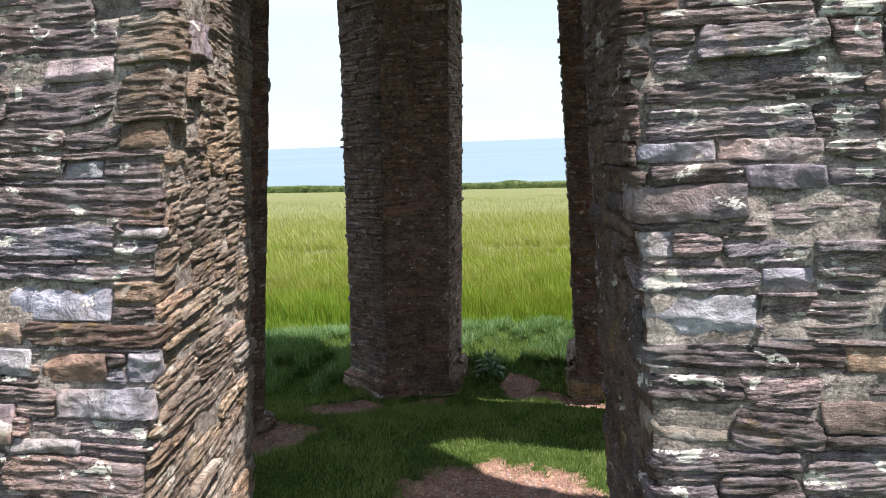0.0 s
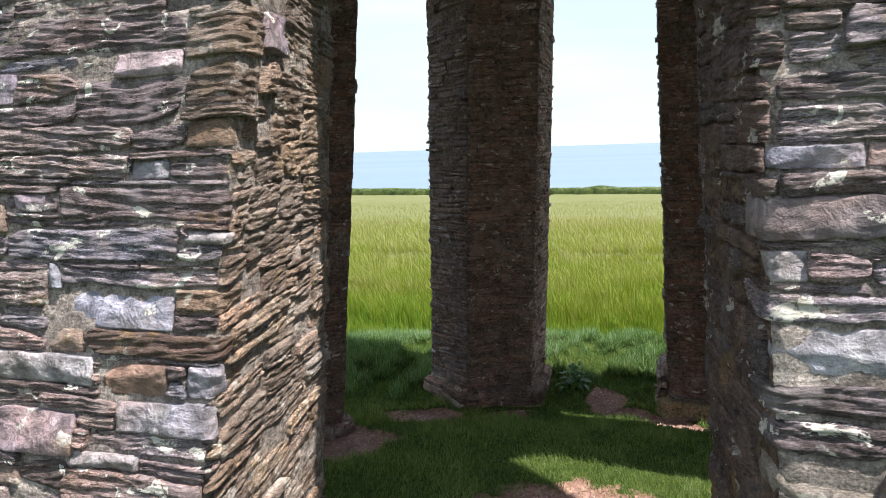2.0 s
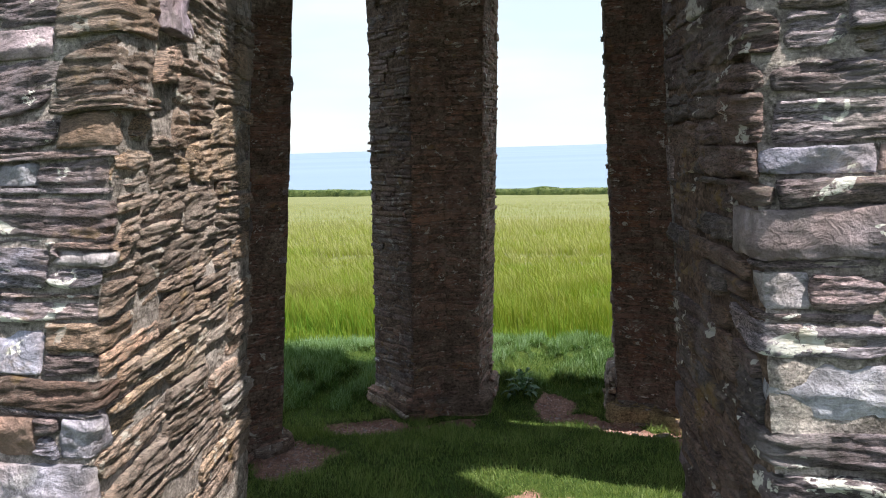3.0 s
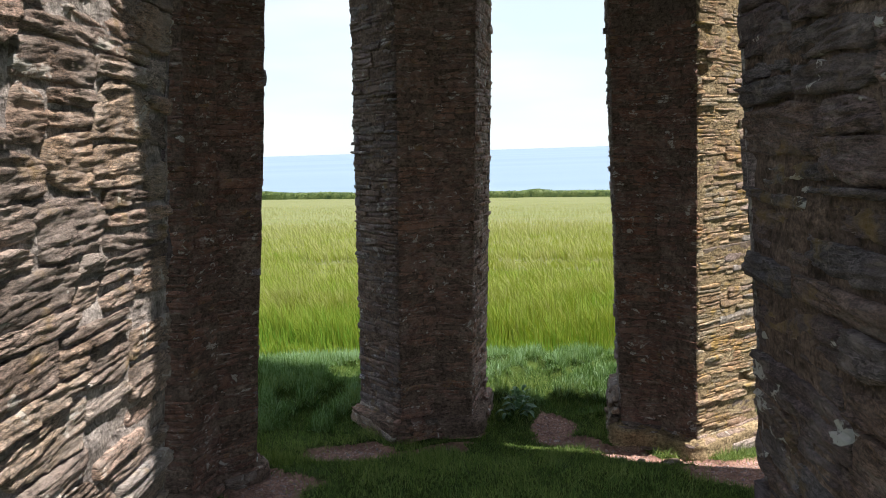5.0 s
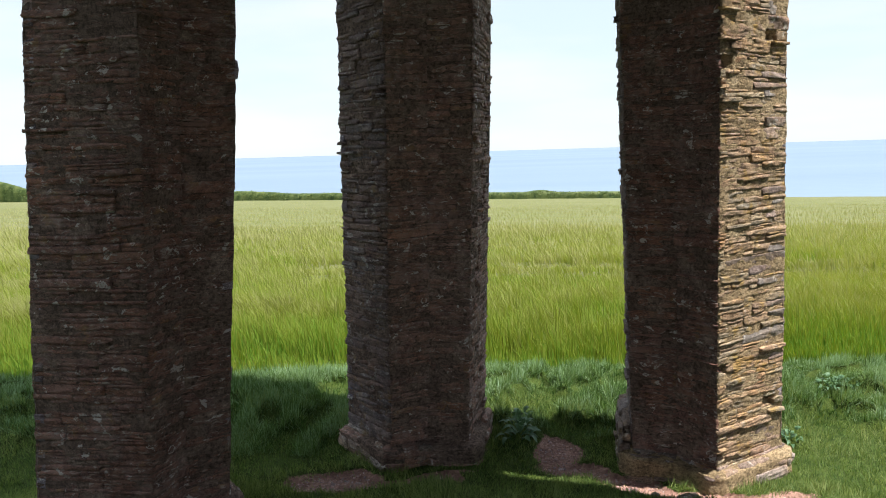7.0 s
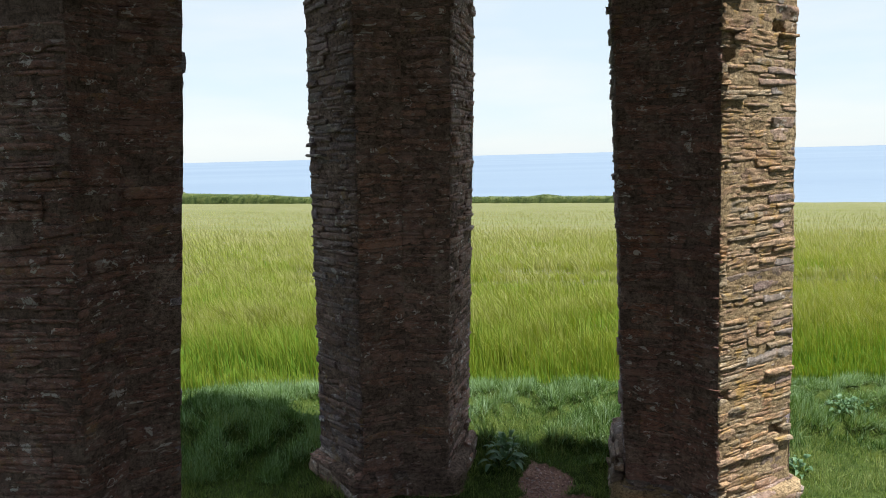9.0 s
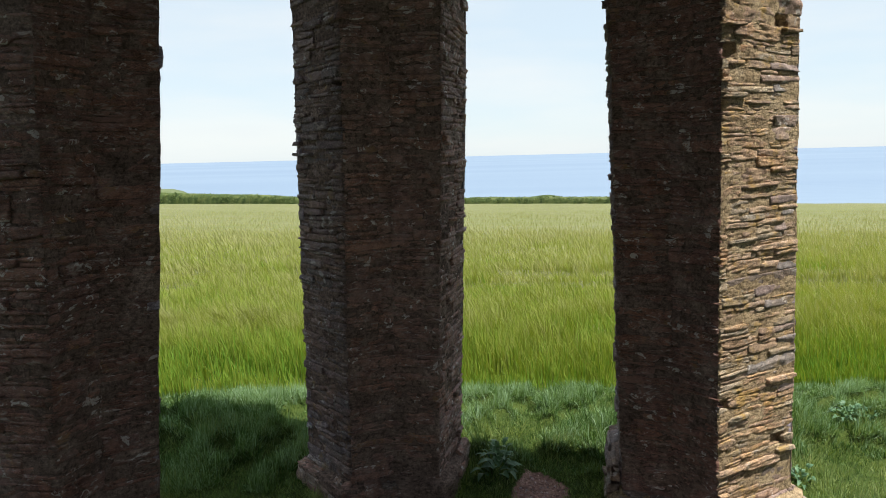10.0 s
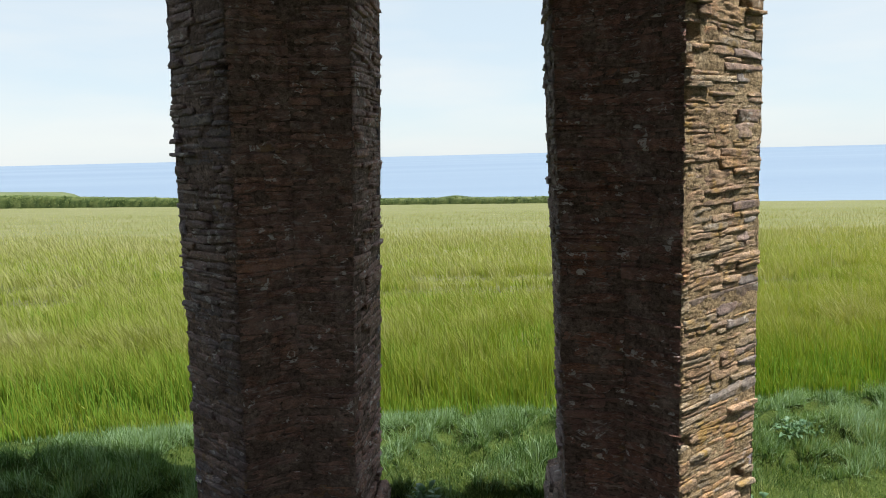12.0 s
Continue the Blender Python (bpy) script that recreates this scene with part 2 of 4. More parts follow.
def leafy(name, stops, streak, through_light=0.35, rough=0.6, blue=0.0):
    """Grass and leaves: a tint for each blade, slow patches over the ground, some light let through."""
    s = Nodes(name, rough=rough, spec=0.25)
    tint = s.add("ShaderNodeAttribute", attribute_name="tint").outputs["Fac"]
    patch = s.noise(s.scaled(s.pos, streak), 1.0, 3.0, 0.55, 0.5)
    c = s.ramp(s.math("ADD", s.math("MULTIPLY", tint, 0.80), s.math("MULTIPLY", patch, 0.36)), stops)
    s.put(s.bsdf.inputs["Base Color"], c)
    tr = s.add("ShaderNodeBsdfTranslucent")
    s.link(s.mix(1.0, c, (1.25, 1.2, 0.55), "MULTIPLY"), tr.inputs["Color"])
    m = s.add("ShaderNodeMixShader")
    m.inputs[0].default_value = through_light
    s.link(s.bsdf.outputs[0], m.inputs[1])
    s.link(tr.outputs[0], m.inputs[2])
    s.link(m.outputs[0], s.tree.nodes["Material Output"].inputs["Surface"])
    return s.mat


def crop_floor():
    s = Nodes("barley_canopy", rough=0.8, spec=0.1)
    fine = s.noise(s.scaled(s.pos, (9.0, 5.0, 9.0)), 1.0, 4.0, 0.65)
    wide = s.noise(s.scaled(s.pos, (0.10, 0.55, 0.2)), 1.0, 4.0, 0.55, 0.4)
    c = s.ramp(s.math("ADD", s.math("MULTIPLY", fine, 0.5), s.math("MULTIPLY", wide, 0.5)), [(0.34, (0.100, 0.125, 0.030)), (0.52, (0.145, 0.155, 0.074)), (0.70, (0.200, 0.198, 0.120))])
    return s.done(c, s.bump(fine, 0.8, 0.12))


def sea_water():
    s = Nodes("hazy_sea", rough=0.6, spec=0.05)
    n = s.bump(s.noise(s.scaled(s.pos, (0.02, 0.08, 0.05)), 1.0, 4.0, 0.6), 0.25, 2.0)
    c = s.ramp(s.noise(s.scaled(s.pos, (0.0006, 0.004, 0.001)), 1.0, 3.0, 0.5), [(0.35, (0.142, 0.198, 0.282)), (0.65, (0.164, 0.223, 0.304))])
    return s.done(c, n)


def plain_green(name, a, b, scale):
    s = Nodes(name, rough=0.85, spec=0.1)
    f = s.noise(s.pos, scale, 4.0, 0.6)
    return s.done(s.ramp(f, [(0.35, a), (0.65, b)]), s.bump(f, 0.6, 0.3))


M_SLATE = slate("grey_slate", False, 1.0, 0.04, (1.30, 1.22, 1.44), spread=0.60)
M_SLATE_ISLE = slate("grey_slate_small", True, 1.0, 0.04, (1.30, 1.22, 1.44), spread=0.60)
M_PALE = slate("pale_slate", False, 1.0, 0.04, (1.28, 1.22, 1.44), spread=0.58)
M_PALE_ISLE = slate("pale_slate_small", True, 1.0, 0.04, (1.28, 1.22, 1.44), spread=0.58)
M_BLOCK = slate("purple_grey_block", False, 0.9, 0.03, (1.40, 1.36, 1.62), BLOCK_STOPS, 0.10)
M_BLOCK_ISLE = slate("purple_grey_block_small", True, 0.9, 0.03, (1.40, 1.36, 1.62), BLOCK_STOPS, 0.10)
M_BLUE = slate("blue_grey_block", False, 0.15, 0.03, (1.36, 1.32, 1.44), BLUE_STOPS, 0.12)
M_LILAC = slate("lilac_block", False, 0.5, 0.03, (1.20, 1.10, 1.22), LILAC_STOPS, 0.15)
M_PINK = slate("pinkish_block", False, 0.3, 0.05, (1.12, 1.02, 1.0), PINK_STOPS, 0.15)
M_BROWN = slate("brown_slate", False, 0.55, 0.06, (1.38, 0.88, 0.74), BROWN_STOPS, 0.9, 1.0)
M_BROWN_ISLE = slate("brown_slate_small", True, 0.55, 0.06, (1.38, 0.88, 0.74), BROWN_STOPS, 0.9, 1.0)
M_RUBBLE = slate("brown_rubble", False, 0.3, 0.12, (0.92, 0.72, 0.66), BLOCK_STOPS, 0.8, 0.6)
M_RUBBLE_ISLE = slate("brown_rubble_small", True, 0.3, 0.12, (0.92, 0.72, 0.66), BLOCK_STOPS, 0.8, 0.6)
M_SLAB = slate("tan_slab", False, 0.4, 0.15, (1.22, 1.05, 0.88), BLOCK_STOPS, 0.55)
M_SLAB_ISLE = slate("tan_slab_small", True, 0.4, 0.15, (1.22, 1.05, 0.88), BLOCK_STOPS, 0.55)
# lichened slate with the shade of its face put into the colour
M_SHADED = slate("lichened_shaded_slate", False, 0.6, 0.25, (0.68, 0.56, 0.53), BLOCK_STOPS, 0.8, 0.4)
M_SHADED_ISLE = slate("lichened_shaded_slate_small", True, 0.6, 0.25, (0.68, 0.56, 0.53), BLOCK_STOPS, 0.8, 0.4)
M_RUDDY = slate("ruddy_slate", False, 0.6, 0.10, (1.70, 1.20, 1.04), BROWN_STOPS, 0.7, 1.0)
M_RUDDY_ISLE = slate("ruddy_slate_small", True, 0.6, 0.10, (1.70, 1.20, 1.04), BROWN_STOPS, 0.7, 1.0)
M_TAN = slate("tan_slate", False, 0.4, 0.12, (1.62, 1.46, 1.34), smears=0.7)
M_TAN_ISLE = slate("tan_slate_small", True, 0.4, 0.12, (1.62, 1.46, 1.34), smears=0.7)
M_PEBBLE = slate("pinkish_pebbles", True, 0.0, 0.0, (1.75, 1.35, 1.22), BLOCK_STOPS, 0.2)
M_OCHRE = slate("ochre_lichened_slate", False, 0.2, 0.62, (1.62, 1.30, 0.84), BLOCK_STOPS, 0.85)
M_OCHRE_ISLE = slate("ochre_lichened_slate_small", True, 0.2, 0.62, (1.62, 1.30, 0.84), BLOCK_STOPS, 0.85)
M_MORTAR = mortar("lime_mortar", (0.23, 0.198, 0.190), (0.37, 0.325, 0.315), (0.52, 0.47, 0.455))
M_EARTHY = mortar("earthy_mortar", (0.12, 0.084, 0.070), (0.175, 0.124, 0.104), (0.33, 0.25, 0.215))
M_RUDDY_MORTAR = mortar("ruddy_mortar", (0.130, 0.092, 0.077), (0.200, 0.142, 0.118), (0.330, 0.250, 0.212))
M_SANDY = mortar("sandy_mortar", (0.22, 0.162, 0.105), (0.33, 0.25, 0.155), (0.42, 0.335, 0.225))
M_SHAFT = shaft_stone()
M_EARTH = earth()
M_TURF = leafy("short_turf", [(0.26, (0.066, 0.126, 0.036)), (0.56, (0.162, 0.238, 0.076)), (0.92, (0.29, 0.335, 0.150))], (1.6, 1.6, 1.0))
M_ROUGH = leafy("rough_grass", [(0.22, (0.030, 0.082, 0.014)), (0.50, (0.110, 0.195, 0.060)), (0.90, (0.240, 0.360, 0.235))], (0.9, 0.9, 0.9))
M_BARLEY = leafy("green_barley", [(0.14, (0.108, 0.240, 0.030)), (0.44, (0.200, 0.248, 0.036)), (0.95, (0.315, 0.315, 0.178))], (0.22, 0.75, 0.3), 0.4)
M_CROP = crop_floor()
M_SEA = sea_water()
M_HEDGE = leafy("hedge_leaves", [(0.3, (0.044, 0.076, 0.022)), (0.6, (0.085, 0.124, 0.040)), (0.9, (0.135, 0.172, 0.060))], (0.3, 0.3, 0.5), 0.3)
M_HILL = plain_green("far_pasture", (0.085, 0.110, 0.055), (0.120, 0.145, 0.075), 0.05)
M_WEED = leafy("weed_leaves", [(0.2, (0.055, 0.125, 0.062)), (0.6, (0.115, 0.205, 0.120)), (0.9, (0.20, 0.30, 0.20))], (6.0, 6.0, 6.0), 0.25, 0.4)


# ---- mesh helpers ----
def mesh_of(name, verts, polys, mats, tint=None, smooth=False):
    """A mesh from arrays: verts (n, 3); polys: a list of index arrays, each (m, k)."""
    me = bpy.data.meshes.new(name)
    verts = np.asarray(verts, dtype=np.float32)
    loops = np.concatenate([np.asarray(p, dtype=np.int32).ravel() for p in polys])
    sizes = np.concatenate([np.full(len(p), np.asarray(p).shape[1], dtype=np.int32) for p in polys])
    starts = np.concatenate([[0], np.cumsum(sizes)[:-1]]).astype(np.int32)
    me.vertices.add(len(verts))
    me.vertices.foreach_set("co", verts.ravel())
    me.loops.add(len(loops))
    me.loops.foreach_set("vertex_index", loops)
    me.polygons.add(len(sizes))
    me.polygons.foreach_set("loop_start", starts)
    me.polygons.foreach_set("loop_total", sizes)
    if tint is not None:
        at = me.attributes.new("tint", "FLOAT", "POINT")
        at.data.foreach_set("value", np.asarray(tint, dtype=np.float32))
    me.update(calc_edges=True)
    me.validate()
    if smooth:
        me.polygons.foreach_set("use_smooth", np.ones(len(sizes), dtype=bool))
    for m in mats:
        me.materials.append(m)
    return me


def child(name, me, parent, label="", kind=""):
    ob = new(name, me)
    ob.parent = parent
    return tagged(ob, label=label, kind=kind)


def fbm(x, y, scale, seed, octaves=3):
    """Cheap smooth value noise on arrays, about 0 to 1."""
    total, amp, norm = 0.0, 1.0, 0.0
    for o in range(octaves):
        xs, ys = np.asarray(x) * scale * 2**o + seed * 7.3, np.asarray(y) * scale * 2**o - seed * 3.1
        xi, yi = np.floor(xs), np.floor(ys)
        xf, yf = xs - xi, ys - yi
        xf, yf = xf * xf * (3 - 2 * xf), yf * yf * (3 - 2 * yf)

        def h(a, b):
            v = np.sin(a * 127.1 + b * 311.7 + seed * 74.7 + o * 19.3) * 43758.5453
            return v - np.floor(v)

        total = total + amp * ((h(xi, yi) * (1 - xf) + h(xi + 1, yi) * xf) * (1 - yf) + (h(xi, yi + 1) * (1 - xf) + h(xi + 1, yi + 1) * xf) * yf)
        norm += amp
        amp *= 0.5
    return total / norm


def step(a, b, v):
    t = np.clip((v - a) / (b - a), 0.0, 1.0)
    return t * t * (3 - 2 * t)


# ---- the lie of the land ----
FIELD_END = 150.0


def field_edge(x):
    return 9.88 + 0.02 * x + 0.25 * (fbm(x, x * 0.0, 0.7, 5) - 0.5)


WORN = [  # x, y, radius along x, radius along y, turn in degrees
    (-1.06, 7.08, 0.34, 0.24, 0), (-0.45, 7.12, 0.36, 0.06, 5), (0.66, 7.52, 0.23, 0.38, 0), (0.98, 7.06, 0.58, 0.10, -20), (1.46, 6.76, 0.52, 0.13, -24),
    (-1.64, 6.25, 0.34, 0.42, 20), (0.18, 4.66, 0.90, 0.82, 0), (2.15, 6.30, 0.5, 0.30, -30), (-0.10, 2.2, 0.7, 1.2, 0), (0.1, 3.6, 0.6, 0.8, 0),
]


def worn(x, y):
    w = np.zeros(np.shape(x))
    e = y - field_edge(x)
    x, y = x + 0.55 * (fbm(x, y, 2.4, 61) - 0.5), y + 0.45 * (fbm(x, y, 2.8, 62) - 0.5)
    for cx, cy, rx, ry, a in WORN:
        c, s = math.cos(radians(a)), math.sin(radians(a))
        u, v = ((x - cx) * c + (y - cy) * s) / rx, (-(x - cx) * s + (y - cy) * c) / ry
        w = np.maximum(w, 1.0 - step(0.55, 1.35, np.hypot(u, v)))
    return np.maximum(w, 0.75 * np.exp(-((e - 0.05) / 0.10) ** 2) * step(0.5, 0.7, fbm(x, y, 0.9, 63)))


def land(x, y):
    """Height of the ground: level round the tower, then a field that falls away to the cliff."""
    x, y = np.asarray(x, dtype=float), np.asarray(y, dtype=float)
    z = -0.0596 * np.maximum(y - 9.0, 0.0) - 0.02 * x * step(9.0, 30.0, y)
    z = z + 0.07 * (fbm(x, y, 0.8, 1) - 0.5) * step(1.0, 4.0, np.hypot(x - 0.2, y - 4.8) + 1.0)
    z = z + 0.10 * np.exp(-((y - field_edge(x) + 1.3) / 0.9) ** 2) * (0.5 + fbm(x, y, 1.1, 2))
    e = field_edge(x) - y
    z = z + 0.09 * step(0.42, 0.60, fbm(x, y, 4.2, 11)) * step(0.3, 0.8, e) * (1 - step(1.8, 2.4, e))
    z = z - 0.35 * np.maximum(y - FIELD_END - 8.0, 0.0)
    z = z - 0.11 * step(6.3, 7.1, y) * (1 - step(7.9, 8.7, y))
    z = z - 0.035 * step(0.3, 0.7, worn(x, y)) * step(3.2, 4.2, y) * (1 - step(8.2, 8.8, y))
    z = z - 0.4 * np.maximum(np.abs(x) - 330.0, 0.0) - 0.4 * np.maximum(-120.0 - y, 0.0)
    return np.maximum(z, -70.0)


def axis(parts):
    return np.unique(np.concatenate([np.linspace(a, b, n) for a, b, n in parts]))


gx = axis([(-420, -60, 19), (-60, -9, 35), (-9, -3, 40), (-3, 3.2, 110), (3.2, 9, 40), (9, 60, 35), (60, 420, 19)])
gy = axis([(-220, -20, 12), (-20, -1, 20), (-1, 3.4, 20), (3.4, 8.6, 110), (8.6, 14, 50), (14, 40, 40), (40, 150, 34), (150, 320, 24)])
X, Y = np.meshgrid(gx, gy)
Z = land(X, Y)
nx_, ny_ = len(gx), len(gy)
idx = np.arange(nx_ * ny_).reshape(ny_, nx_)
quads = np.stack([idx[:-1, :-1], idx[:-1, 1:], idx[1:, 1:], idx[1:, :-1]], -1).reshape(-1, 4)
ground_me = mesh_of("ground", np.stack([X, Y, Z], -1).reshape(-1, 3), [quads], [M_EARTH], smooth=True)
ground_me.attributes.new("worn", "FLOAT", "POINT").data.foreach_set("value", worn(X, Y).ravel().astype(np.float32))
ground = tagged(new("ground", ground_me), "trodden turf with patches of bare pinkish gravel", "ground", kind="structure")

# the sea, far below and out to the horizon
sx, sy = np.array([-4800, -1500, 0, 1500, 4800.0]), np.array([-4800, 0, 400, 1500, 4800.0])
SX, SY = np.meshgrid(sx, sy)
sidx = np.arange(25).reshape(5, 5)
sq = np.stack([sidx[:-1, :-1], sidx[:-1, 1:], sidx[1:, 1:], sidx[1:, :-1]], -1).reshape(-1, 4)
tagged(new("water", mesh_of("water", np.stack([SX, SY, np.full(SX.shape, -26.0)], -1).reshape(-1, 3), [sq], [M_SEA])), "calm pale blue sea under haze", "sea", kind="structure")


# ---- the tower ----
CX, CY, TURN = 0.166, 4.845, 102.5


def octagon(theta, which, z):
    """A corner line of a leg by the tower's regular plan: O outer and I inner arris, A outer and B inner edges of the openings."""
    ao, ai, go, gi = 3.239 - 0.1085 * z, 2.448 - 0.0942 * z, 0.653 - 0.0424 * z, 0.683 - 0.0511 * z
    th = radians(theta)
    if which in "OI":
        r = (ao if which == "O" else ai) / math.cos(math.pi / 8)
        return Vector((CX + r * math.cos(th), CY + r * math.sin(th)))
    s = 1 if which[1] == "+" else -1
    n = th + s * math.pi / 8
    a, g = (ao, go) if which[0] == "A" else (ai, gi)
    return Vector((CX + a * math.cos(n) + s * g * math.sin(n), CY + a * math.sin(n) - s * g * math.cos(n)))


# places of the corner lines at the ground and 3 m up, where a leg departs from the regular plan
LEGS = {
    0: {"A+": (-1.161, 7.801, -1.052, 7.494), "A-": (0.062, 8.128, 0.170, 7.843), "B+": (-0.725, 7.30, -0.615, 6.96), "B-": (-0.085, 7.40, 0.018, 7.12)},
    1: {"A+": (-2.959, 6.021, -2.623, 5.862), "B-": (-1.806, 6.462, -1.502, 6.298)},
    2: {},
    3: {"O": (-1.401, 1.397, -1.379, 2.004), "A+": (-0.880, 1.296, -0.672, 1.866), "B+": (-0.833, 2.359, -0.707, 2.725), "A-": (-1.90, 2.25, -1.75, 2.68), "B-": (-1.35, 2.80, -1.20, 3.10)},
    4: {"A-": (0.421, 1.204, 0.344, 1.736), "B-": (0.431, 1.851, 0.373, 2.290), "O": (1.09, 1.16, 1.00, 1.60), "A+": (1.60, 1.72, 1.50, 2.10), "B+": (1.10, 2.25, 1.05, 2.62)},
    5: {},
    6: {k: None for k in ("O", "A+", "A-", "B+", "B-")},
    7: {"A+": (1.358, 7.917, 1.180, 7.55), "A-": (2.425, 7.225, 2.225, 6.90), "B+": (1.231, 7.177, 1.077, 6.891), "B-": (1.768, 6.79, 1.62, 6.48)},
}
OFFSET = {5: Vector((0.0, 0.13)), 6: Vector((-0.02, -0.04)), 4: Vector((0.12, -0.18)), 3: Vector((0.10, -0.15))}
SPRING = 5.2
ORDER = ("O", "A+", "B+", "I", "B-", "A-")


def upper(k, which, z):
    """The corner line as it goes on up into the shaft, where the legs' own shifts die out."""
    off = OFFSET.get(k % 8, Vector((0, 0)))
    return octagon(TURN + 45 * k, which, z) + off * (1 - float(step(5.0, 15.0, z)))


def leg_corner(k, which, z):
    theta = TURN + 45 * k
    plan = LEGS[k].get(which)
    if which == "I":
        mid = (leg_corner(k, "B+", z) + leg_corner(k, "B-", z)) / 2
        return mid + 0.10 * Vector((math.cos(radians(theta)), math.sin(radians(theta))))
    if plan:
        low, high = Vector(plan[:2]), Vector(plan[2:])
        p = low + (high - low) * (z / 3.0)
    else:
        p = upper(k, which, z)
    f = float(step(4.9 if (k, which) == (4, "A-") else 3.2, SPRING, z))
    return p * (1 - f) + upper(k, which, z) * f


# ---- masonry ----
# how each kind of face is built: stone heights, lengths, relief, joint, unevenness, share of lost stones, kinds of stone, lamina thickness, mortar and its depth
Style = namedtuple("Style", "thick long relief gap proud pits tag block lamina mortar inset bulge")
GREY = Style((0.035, 0.045, 0.06, 0.075, 0.09), (0.16, 0.55), 0.011, 0.005, 0.006, 0.010, "grey", 0.16, 0.010, 0, 0.006, 0.014)
PALE = GREY._replace(tag="pale", block=0.25, thick=(0.04, 0.055, 0.07, 0.085), long=(0.14, 0.46))
SLABS = GREY._replace(tag="tan", thick=(0.03, 0.04, 0.055, 0.075, 0.095), long=(0.14, 0.42), lamina=0.009, relief=0.010, gap=0.006, proud=0.006, pits=0.0, block=0.05, inset=0.005, bulge=0.013)
# opening side of the near right leg, its shade painted into the stones
SHADED_SLABS = SLABS._replace(tag="dark", mortar=1, block=0.0, relief=0.011, proud=0.004, inset=0.006, bulge=0.014)
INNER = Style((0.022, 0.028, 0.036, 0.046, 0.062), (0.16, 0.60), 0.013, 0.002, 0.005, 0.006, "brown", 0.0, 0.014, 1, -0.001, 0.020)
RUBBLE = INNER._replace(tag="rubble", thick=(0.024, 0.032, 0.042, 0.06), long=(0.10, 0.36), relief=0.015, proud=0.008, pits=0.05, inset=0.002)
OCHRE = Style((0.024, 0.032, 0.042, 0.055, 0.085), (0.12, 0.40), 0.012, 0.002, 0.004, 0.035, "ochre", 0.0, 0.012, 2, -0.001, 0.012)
PLAIN = Style((0.10, 0.14), (0.25, 0.55), 0.015, 0.008, 0.006, 0.0, "grey", 0.0, 0.05, 0, 0.010, 0.0)
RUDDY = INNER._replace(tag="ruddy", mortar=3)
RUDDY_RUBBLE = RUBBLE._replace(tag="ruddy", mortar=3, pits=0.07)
FACES = {
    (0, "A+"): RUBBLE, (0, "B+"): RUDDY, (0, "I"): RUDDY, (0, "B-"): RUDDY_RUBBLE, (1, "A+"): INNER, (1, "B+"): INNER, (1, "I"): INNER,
    (3, "A-"): GREY, (3, "O"): GREY, (3, "A+"): SLABS, (4, "A-"): PALE, (4, "O"): PALE, (4, "B-"): SHADED_SLABS, (7, "A+"): RUBBLE, (7, "B+"): INNER, (7, "I"): INNER, (7, "B-"): OCHRE,
}
STONE_MATS = {
    "grey": (M_SLATE, M_SLATE_ISLE), "brown": (M_BROWN, M_BROWN_ISLE), "ochre": (M_OCHRE, M_OCHRE_ISLE), "tan": (M_TAN, M_TAN_ISLE),
    "pale": (M_PALE, M_PALE_ISLE), "block": (M_BLOCK, M_BLOCK_ISLE), "rubble": (M_RUBBLE, M_RUBBLE_ISLE), "slab": (M_SLAB, M_SLAB_ISLE), "dark": (M_SHADED, M_SHADED_ISLE), "ruddy": (M_RUDDY, M_RUDDY_ISLE),
    "blue": (M_BLUE, M_BLUE), "lilac": (M_LILAC, M_LILAC), "pink": (M_PINK, M_PINK),
}
BLOCKY = ("block", "blue", "lilac", "pink", "slab")
ZS = np.linspace(-0.2, SPRING + 0.1, 54)


class Run:
    """The outside of a leg unrolled: metres along from the first corner line, and height. The arrises are rounded."""

    def __init__(self, k, names, round_off=0.02):
        self.k, self.names, self.r = k, names, round_off
        self.line = [np.array([leg_corner(k, w, float(z)) for z in ZS]) for w in names]
        at = [np.array(leg_corner(k, w, 2.0)) for w in names]
        self.S = np.concatenate([[0.0], np.cumsum([np.hypot(*(q - p)) for p, q in zip(at, at[1:])])])

    def face(self, s):
        return self.names[int(np.clip(np.searchsorted(self.S, s) - 1, 0, len(self.names) - 2))]

    def flat(self, s, z):
        j = np.clip(np.searchsorted(self.S, s) - 1, 0, len(self.names) - 2)
        t = (s - self.S[j]) / (self.S[j + 1] - self.S[j])
        out = []
        for c in (0, 1):
            lines = np.stack([np.interp(z, ZS, l[:, c]) for l in self.line])
            a, b = np.take_along_axis(lines, j[None], 0)[0], np.take_along_axis(lines, j[None] + 1, 0)[0]
            out.append(a + (b - a) * t)
        return np.stack(out, -1)

    def at(self, s, z, h):
        s, z, h = np.broadcast_arrays(np.asarray(s, float), np.asarray(z, float), np.asarray(h, float))
        p0, p1, p2 = self.flat(s - self.r, z), self.flat(s, z), self.flat(s + self.r, z)
        p = 0.25 * p0 + 0.5 * p1 + 0.25 * p2
        d = p2 - p0
        d = d / np.linalg.norm(d, axis=-1, keepdims=True)
        return np.stack([p[..., 0] + d[..., 1] * h, p[..., 1] - d[..., 0] * h, z], -1)


